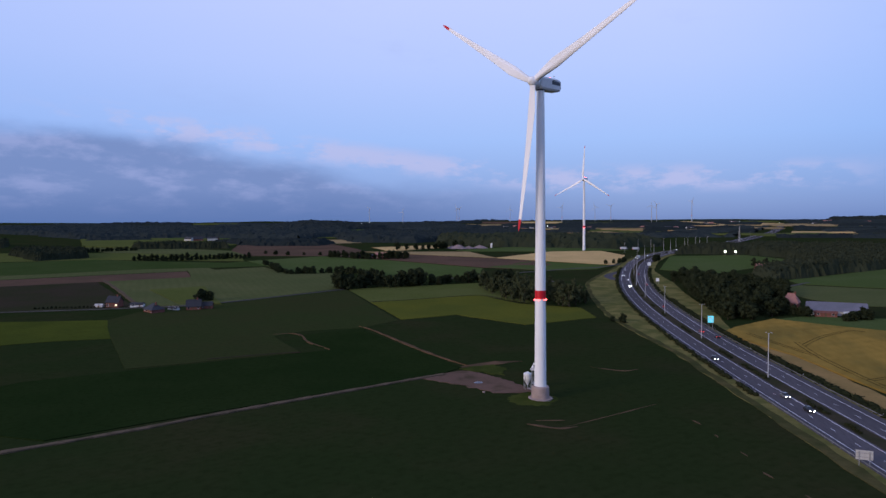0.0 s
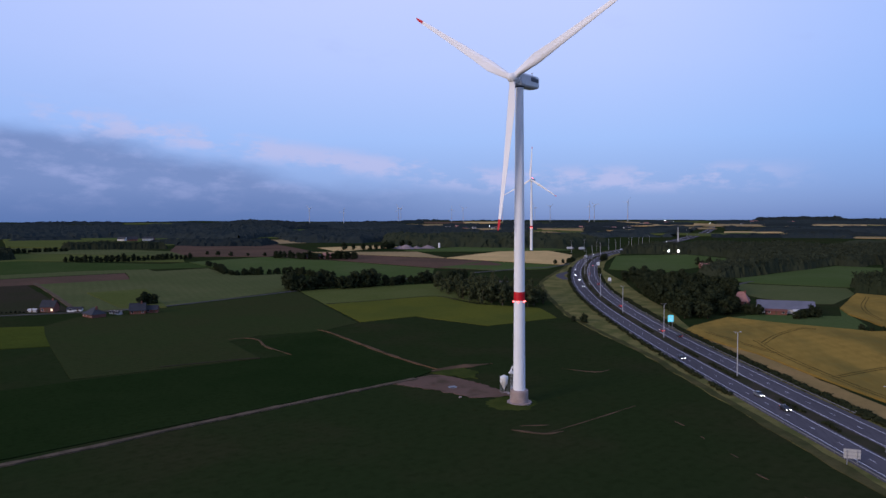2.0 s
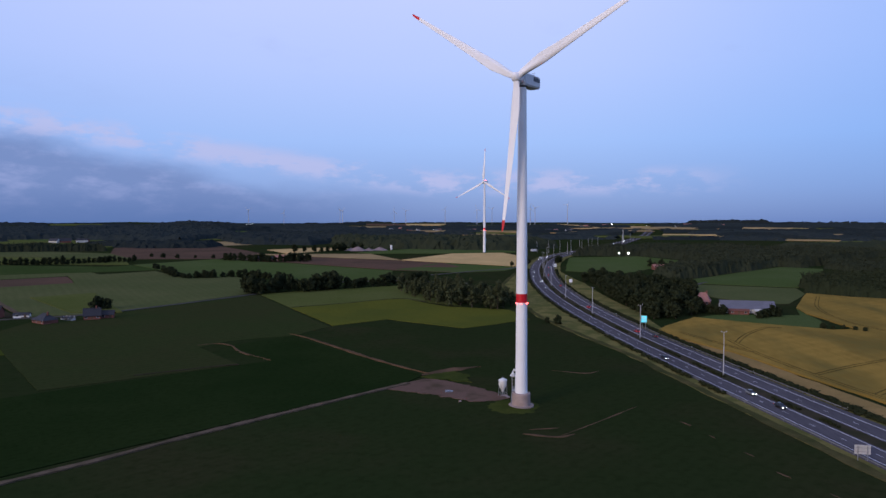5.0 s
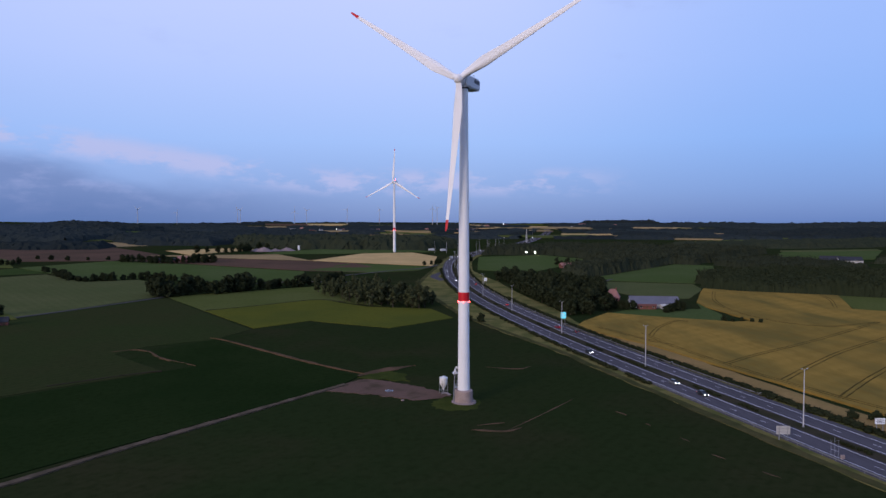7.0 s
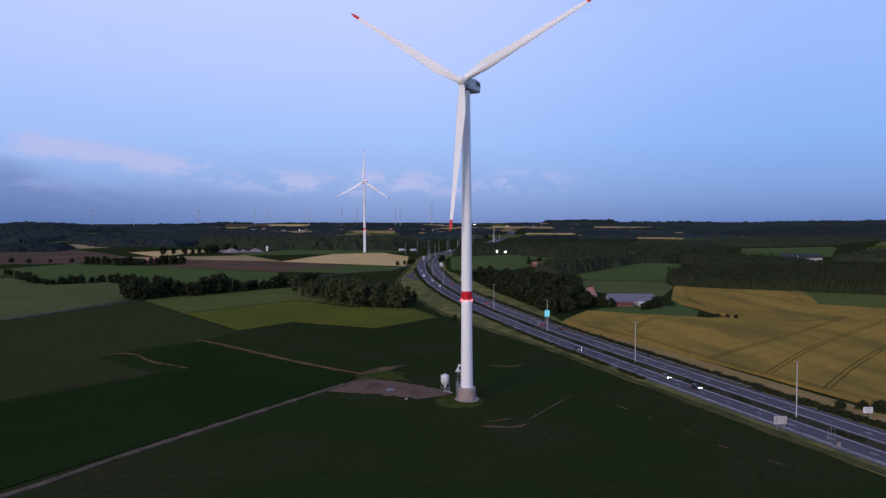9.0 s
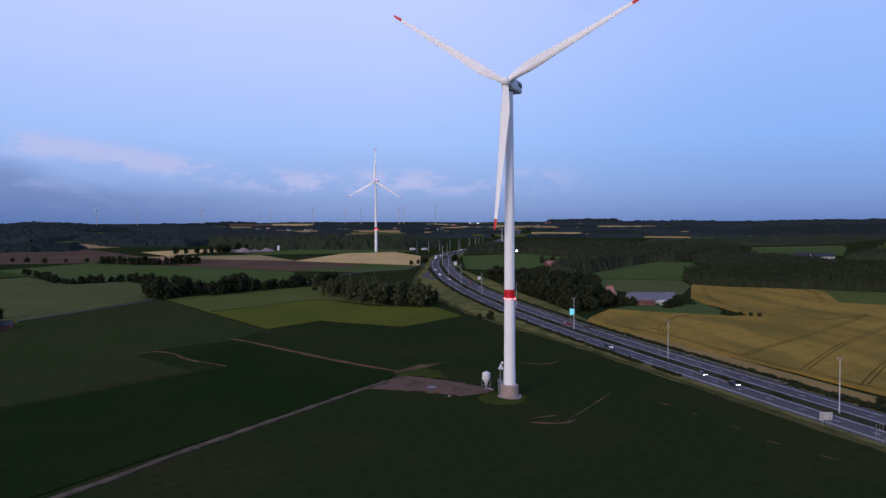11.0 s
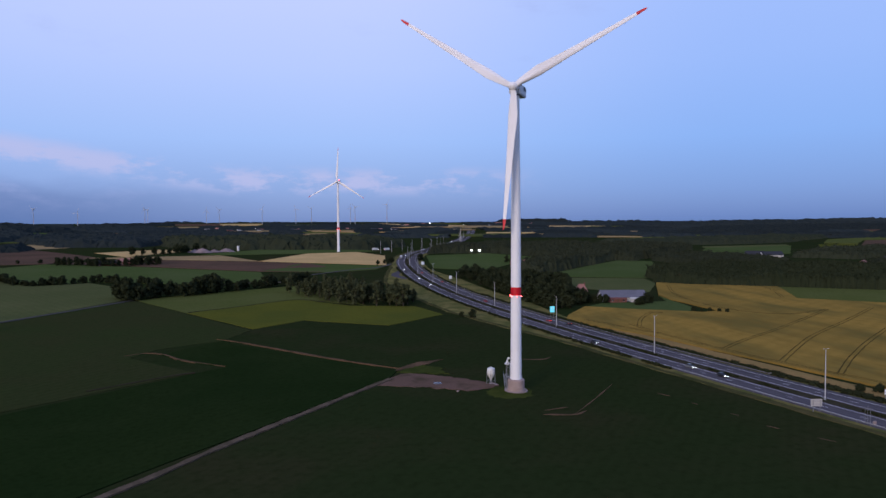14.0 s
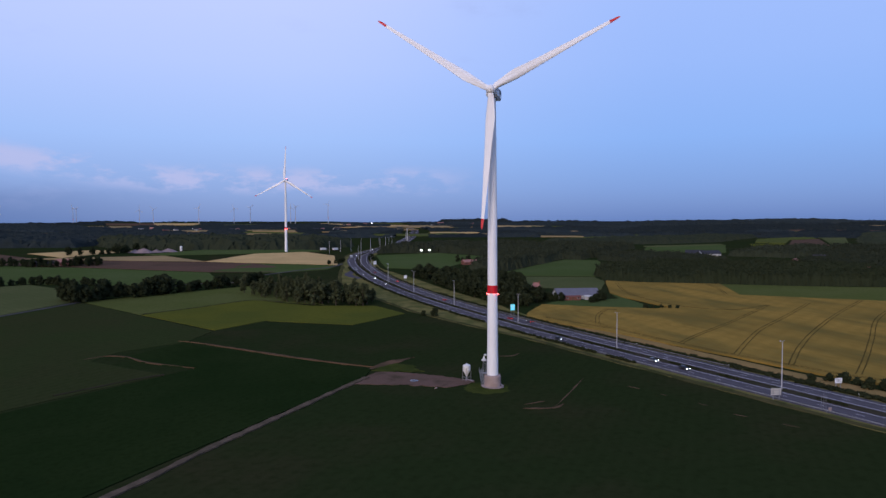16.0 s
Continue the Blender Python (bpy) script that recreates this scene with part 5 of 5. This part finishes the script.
def car(colour, label, van=False):
    """A car that heads to +y."""
    c = thing("car", label, "car", group="cars on the motorway")
    part("body", loft(bmesh.new(), [(-2.15, 0.78, 0.35, 0.8, 0.72), (-2.0, 0.86, 0.28, 0.95, 0.80), (-0.9, 0.89, 0.25, 0.98, 0.82), (0.9, 0.89, 0.25, 0.95, 0.82), (1.9, 0.86, 0.28, 0.78, 0.74), (2.15, 0.74, 0.35, 0.62, 0.62)]), M[colour], c)
    part("cabin", loft(bmesh.new(), [(-2.0 if van else -1.75, 0.76, 0.9, 1.02 if not van else 1.7, 0.7), (-1.2 if not van else -1.9, 0.76, 0.9, 1.42 if not van else 1.85, 0.6), (0.1, 0.76, 0.9, 1.45 if not van else 1.85, 0.6), (1.0, 0.76, 0.88, 0.98, 0.7)]), M["glass"], c, "dark glazed cabin")
    part("roof", boxed(-0.58, 0.58, -1.25, 0.15, 1.44 if not van else 1.85, 1.49 if not van else 1.92, bevel=0.02), M[colour], c)
    for sx in (-1, 1):
        for sy in (-1.3, 1.3):
            bm = bmesh.new()
            rod(bm, (-0.1, 0, 0), (0.1, 0, 0), 0.32, sides=14)
            w = part("wheel", bm, M["tyre"], c, place=Matrix.Translation((0.8 * sx, sy, 0.32)))
            part("rim", rod(bmesh.new(), (-0.115, 0, 0), (0.115, 0, 0), 0.19, sides=10), M["steel"], w)
        bm = bmesh.new()
        bmesh.ops.create_icosphere(bm, subdivisions=2, radius=0.14)
        part("headlight", bm, M["headlight"], c, "glowing white headlight", place=Matrix.Translation((0.58 * sx, 2.08, 0.62)))
        part("taillight", boxed(-0.16, 0.16, -0.05, 0.05, -0.1, 0.1, bevel=0.02), M["taillight"], c, "glowing red tail light", place=Matrix.Translation((0.6 * sx, -2.1, 0.78)))
    return c


def lorry(label):
    c = thing("lorry", label, "lorry", group="lorries on the motorway")
    part("cargo_box", boxed(-1.25, 1.25, -5.5, 2.2, 1.1, 3.8, bevel=0.06), M["car_white"], c)
    part("cab", loft(bmesh.new(), [(2.4, 1.2, 0.5, 3.2, 1.15), (3.9, 1.2, 0.5, 3.1, 1.1), (4.3, 1.15, 0.5, 2.0, 1.1)]), M["car_grey"], c)
    part("chassis", boxed(-0.9, 0.9, -5.3, 4.0, 0.6, 1.08), M["darkgrey"], c)
    for sx in (-1, 1):
        for sy in (-4.3, -3.1, 3.0):
            part("wheel", rod(bmesh.new(), (-0.18, 0, 0), (0.18, 0, 0), 0.5, sides=14), M["tyre"], c, place=Matrix.Translation((1.0 * sx, sy, 0.5)))
        bm = bmesh.new()
        bmesh.ops.create_icosphere(bm, subdivisions=2, radius=0.2)
        part("headlight", bm, M["headlight"], c, "glowing white headlight", place=Matrix.Translation((0.8 * sx, 4.28, 0.95)))
        part("taillight", boxed(-0.14, 0.14, -0.05, 0.05, -0.1, 0.1), M["taillight"], c, "glowing red tail light", place=Matrix.Translation((0.9 * sx, -5.52, 1.25)))
    return c


def on_road(model, offset, y, towards, first=False):
    spot = min(along(offset, y - 40, y + 40, 1.0), key=lambda s: abs(s[0].y - y))
    p, a = spot
    turn = math.degrees(a) - 90 + (180 if towards else 0)
    m = pose(p.x, p.y, land(p.x, p.y) + 0.185, 0, 0, turn)
    if first:
        model.matrix_basis = m
    else:
        copy_thing(model, m)


SALOON, HATCH = car("car_black", "dark car driving with lit headlights on the motorway"), car("car_grey", "grey car driving with lit headlights on the motorway")
RED, VAN, TRUCK = car("car_red", "red car with glowing tail lights on the motorway"), car("car_white", "white van with lit headlights on the motorway", True), lorry("white box lorry with lit headlights on the motorway")
on_road(SALOON, -9.6, 286, True, True), on_road(HATCH, -6.2, 230, True, True), on_road(SALOON, -6.2, 214, True)
on_road(RED, 3.5, 352, False, True), on_road(SALOON, 6.9, 338, False), on_road(VAN, -9.6, 678, True, True)
on_road(HATCH, -9.6, 631, True), on_road(VAN, -6.2, 590, True), on_road(HATCH, -6.2, 545, True), on_road(RED, 6.9, 560, False), on_road(RED, 3.5, 640, False)
on_road(TRUCK, -9.6, 812, True, True), on_road(HATCH, -6.2, 850, True), on_road(VAN, -9.6, 960, True), on_road(SALOON, -6.2, 1005, True)
on_road(HATCH, -9.6, 1260, True), on_road(VAN, -6.2, 1400, True), on_road(HATCH, -9.6, 1600, True), on_road(VAN, -6.2, 1720, True), on_road(HATCH, -9.6, 2450, True)
on_road(RED, 3.5, 440, False), on_road(HATCH, 6.9, 720, False)
copy_thing(TRUCK, pose(40, 968, land(40, 968), 0, 0, -70)), copy_thing(TRUCK, pose(56, 962, land(56, 962), 0, 0, -60))

# ---- buildings ----


def house(x, y, turn, length, width, eaves, ridge, wall, roof, label, chimney=True, windows=3, hip=0.0, lit=(), name="house", door=True, category="house"):
    """Long side along local x; the front faces -y."""
    h = thing(name, label, category, pose(x, y, land(x, y) - 0.1, 0, 0, turn))
    L, W = length / 2, width / 2
    bm = bmesh.new()
    pts = [(-L, -W, -0.5), (L, -W, -0.5), (L, W, -0.5), (-L, W, -0.5), (-L, -W, eaves), (L, -W, eaves), (L, W, eaves), (-L, W, eaves), (-L + hip, 0, ridge - 0.12), (L - hip, 0, ridge - 0.12)]
    v = [bm.verts.new(p) for p in pts]
    for q in ((0, 1, 5, 4), (1, 2, 6, 5), (2, 3, 7, 6), (3, 0, 4, 7), (5, 6, 9), (7, 4, 8), (4, 5, 9, 8), (6, 7, 8, 9), (0, 3, 2, 1)):
        bm.faces.new([v[i] for i in q])
    part("wall", bm, M[wall], h)
    bm = bmesh.new()
    o, t = 0.45, 0.22
    for s in (-1, 1):
        drop = (ridge - eaves) / W * o
        a = [(-L - o, s * (W + o), eaves - drop), (L + o, s * (W + o), eaves - drop), (L + o - hip, 0, ridge), (-L - o + hip, 0, ridge)]
        lo = [bm.verts.new(p) for p in a]
        up = [bm.verts.new((p[0], p[1], p[2] + t)) for p in a]
        for q in (lo[::-1], up):
            bm.faces.new(q)
        for i in range(4):
            bm.faces.new((lo[i], lo[(i + 1) % 4], up[(i + 1) % 4], up[i]))
    if hip:
        for s in (-1, 1):
            a = [(s * (L + o), -W - o, eaves - 0.2), (s * (L + o), W + o, eaves - 0.2), (s * (L + o - hip), 0, ridge + t * 0.5)]
            bm.faces.new([bm.verts.new(p) for p in a])
    bmesh.ops.recalc_face_normals(bm, faces=bm.faces)
    rf = part("roof", bm, M[roof], h)
    part("ridge_cap", boxed(-L + hip, L - hip, -0.18, 0.18, ridge + t - 0.06, ridge + t + 0.08), M[roof], rf)
    if chimney:
        part("chimney", boxed(L * 0.5 - 0.4, L * 0.5 + 0.4, -0.4, 0.4, ridge - 0.8, ridge + 1.3, bevel=0.04), M["brick"], rf)
    for i in range(windows):
        cx = -L + (i + 0.5) * length / windows
        for side in (-1, 1):
            if side == -1 and door and i == windows // 2:
                part("door", boxed(cx - 0.5, cx + 0.5, -W - 0.05, -W + 0.05, 0.1, 2.2), M["wood"], h)
                continue
            w = part("window", boxed(cx - 0.65, cx + 0.65, side * W - 0.05, side * W + 0.05, 0.9, 2.3), M["plaster"], h, "white window frame")
            part("pane", boxed(cx - 0.55, cx + 0.55, side * (W + 0.03) - 0.03, side * (W + 0.03) + 0.03, 1.0, 2.2), M["window_lit" if i in lit else "glass"], w)
    return h


house(-282, 365, 12, 8.0, 6.5, 3.6, 7.0, "brick", "slate", "red brick house with a dark slate roof by the lane", True, 3, lit=(2,))
house(-290, 361, 12, 4.5, 2.6, 1.6, 2.1, "plaster", "plaster", "low white annex beside the brick house", False, 1, name="annex", category="outbuilding")
house(-268, 369, 20, 8, 4, 1.7, 2.7, "grey", "slate", "low grey outbuilding with a pale gable", False, 2, name="outbuilding", category="outbuilding")
house(-243, 353, -28, 11.5, 8, 2.2, 5.2, "brick", "slate", "low brick bungalow under a dark hipped roof", True, 4, hip=4.5)
house(-237, 364, -20, 9, 2.6, 1.5, 2.0, "plaster", "slate", "long low white garden building", False, 3, name="garden_building", category="outbuilding")
house(-226, 369, 30, 8.5, 7, 2.5, 6.2, "brick", "slate", "white-gabled house under a steep dark roof", True, 3)
house(-220, 374, 20, 7, 4, 2.4, 4.4, "brick", "slate", "small dark shed beside the house", False, 2, name="shed", category="outbuilding")
row(BUSHES, [(392, 430), (412, 432), (436, 444), (452, 446)], 7, 3, (0.7, 1.3), "bushes round the houses by the wood")
row(BUSHES, [(-322, 342), (-306, 351), (-293, 357)], 2.2, 0.4, (0.22, 0.32), "garden hedge")
# farm and barn
house(155, 428, -12, 30, 16, 2.6, 6.6, "plaster", "sheet", "long barn with a grey corrugated roof and white walls", False, 7, name="barn", category="barn", door=False)
house(147, 418.0, -12, 11, 5, 2.2, 2.9, "brick", "brick", "low red brick lean-to in front of the barn", False, 3, name="lean_to", category="outbuilding")
house(162, 416.0, -12, 12, 4, 2.2, 2.8, "plaster", "plaster", "low white shed at the end of the barn", False, 2, name="shed", category="outbuilding")
house(138, 458, -22, 9, 8, 2.8, 8.0, "brick", "tile", "farmhouse with a steep orange-red tiled roof among trees", True, 3, hip=3.0)
house(-247, 776, 15, 16, 9, 3.2, 7.0, "brick", "tile", "far farmhouse with a red roof among trees", True, 3, lit=(2,))
house(-265, 770, 15, 18, 8, 3.0, 5.5, "brick", "slate", "far barn beside the red-roofed farmhouse", False, 3, name="barn", category="barn")
house(172, 705, 8, 22, 8, 2.8, 5.2, "brick", "tile", "low far farm with a reddish roof beside the pasture", False, 4, name="farm_building", category="barn")
house(452, 458, -35, 10, 8, 3.8, 8.4, "brick", "tile", "tall house with a pinkish red roof by the wood", True, 3)
house(404, 419, -30, 13, 5, 2.0, 2.9, "plaster", "slate", "low white building by the wood", False, 5, name="outbuilding", category="outbuilding")
house(428, 440, -32, 18, 7, 2.4, 4.6, "brick", "slate", "long grey-roofed shed by the wood", False, 4, name="shed", category="outbuilding")
house(386, 424, -30, 5, 3.5, 1.9, 2.6, "plaster", "plaster", "small white shed by the wood", False, 2, name="shed", category="outbuilding")
far_rng = random.Random(5)
HAMLETS = [(-489, 3127), (-338, 2721), (-260, 2843), (-119, 2828), (24, 3088), (126, 3075), (206, 2783), (262, 2646), (436, 3489), (596, 3850), (926, 3548), (1061, 3932), (1178, 3669)]
VILLAGE = [(x + 34 * k, y + 45 * (k % 2)) for x, y in HAMLETS for k in range(2)]
VILLAGE += [(-810 + 15 * i, 1185 + 7 * (i % 3)) for i in range(4)] + [(444, 682), (467, 660), (475, 575), (500, 578)]
for i, (x, y) in enumerate(VILLAGE):
    x, y = x + far_rng.uniform(-14, 14), y + far_rng.uniform(-20, 20)
    house(x, y, far_rng.uniform(-40, 40), far_rng.uniform(12, 24), far_rng.uniform(8, 11), far_rng.uniform(4, 6), far_rng.uniform(8, 11), far_rng.choice(("plaster", "plaster", "brick")), far_rng.choice(("slate", "slate", "tile")),
          "small far-off house with a pitched roof", False, 3, lit=(1,) if i % 4 == 0 else ())


def heap(x, y, r, height, seed):
    n, verts, faces = 30, [], []
    for k in range(9):
        for i in range(n):
            a = 2 * math.pi * i / n
            s = k / 8
            rr = r * s * (1 + 0.3 * noise.noise((math.cos(a) * 2, math.sin(a) * 2, seed)))
            px, py = x + rr * math.cos(a) * 1.6, y + rr * math.sin(a)
            verts.append((px, py, land(px, py) - 0.3 + height * (1 - s) ** 0.9 * (1 + 0.35 * noise.noise((px / 5, py / 5, seed)))))
    for k in range(8):
        faces += [(k * n + i, (k + 1) * n + i, (k + 1) * n + (i + 1) % n, k * n + (i + 1) % n) for i in range(n)]
    tagged(new("rubble_heap", mesh_of("rubble_heap", verts, faces, M["rubble"])), "pinkish grey heap of rubble beyond the fields", "heap", group="rubble heaps")


for x, y, r, hh, s in ((-196, 968, 9, 6, 1.0), (-182, 975, 7, 4, 2.0), (-168, 985, 8, 5, 3.0), (-208, 975, 7, 4, 4.0)):
    heap(x, y, r, hh, s)
tank = thing("storage_tank", "upright pale blue-white storage tank by the rubble", "tank", pose(-153, 1000, land(-153, 1000)))
part("shell", tube(bmesh.new(), [(-0.3, 1.5), (6.6, 1.5), (6.9, 1.2), (7.1, 0.4)], 18), M["silo"], tank, "", True)
part("skirt", tube(bmesh.new(), [(-0.3, 2.0), (0.4, 2.0)], 18), M["concrete"], tank)

# mast and floodlights by the far slip road
mast = thing("lattice_mast", "pale slender lattice mast beside the far motorway", "mast", pose(238, 1290, land(238, 1290)))
for a, b in ((-1, -1), (1, -1), (1, 1), (-1, 1)):
    part("leg", rod(bmesh.new(), (a, b, -0.5), (a * 0.4, b * 0.4, 26), 0.25, 0.15), M["plaster"], mast)
for k in range(10):
    z, w = 1.5 + 2.5 * k, 1 - 0.6 * (1.5 + 2.5 * k) / 26
    bm = bmesh.new()
    for i in range(4):
        c = [(-w, -w), (w, -w), (w, w), (-w, w)]
        rod(bm, (*c[i], z), (*c[(i + 1) % 4], z + 1.6), 0.12)
    part("bracing", bm, M["plaster"], mast)


def floodlight(x, y, high, r):
    f = thing("floodlight", "bright white floodlight on a pole", "floodlight", pose(x, y, land(x, y)), "floodlights")
    part("pole", rod(bmesh.new(), (0, 0, -0.3), (0, 0, high), 0.14), M["steel"], f)
    bm = bmesh.new()
    bmesh.ops.create_icosphere(bm, subdivisions=2, radius=r)
    part("lamp", bm, M["flood"], f, "glowing white lamp", place=Matrix.Translation((0, -0.2, high + 0.3)))


for x, y, hgt, r in ((157, 870, 4, 0.75), (168, 869, 4, 0.8), (186, 880, 4, 0.3), (215, 868, 3, 0.25), (596, 3840, 9, 1.1), (640, 3840, 9, 1.2), (800, 3700, 9, 0.9), (-119, 2820, 9, 0.7), (-260, 2830, 9, 0.7)):
    floodlight(x, y, hgt, r)
for i in range(9):
    floodlight(-1479 + 13 * i, 3735 + 3 * i, 12, 0.6)
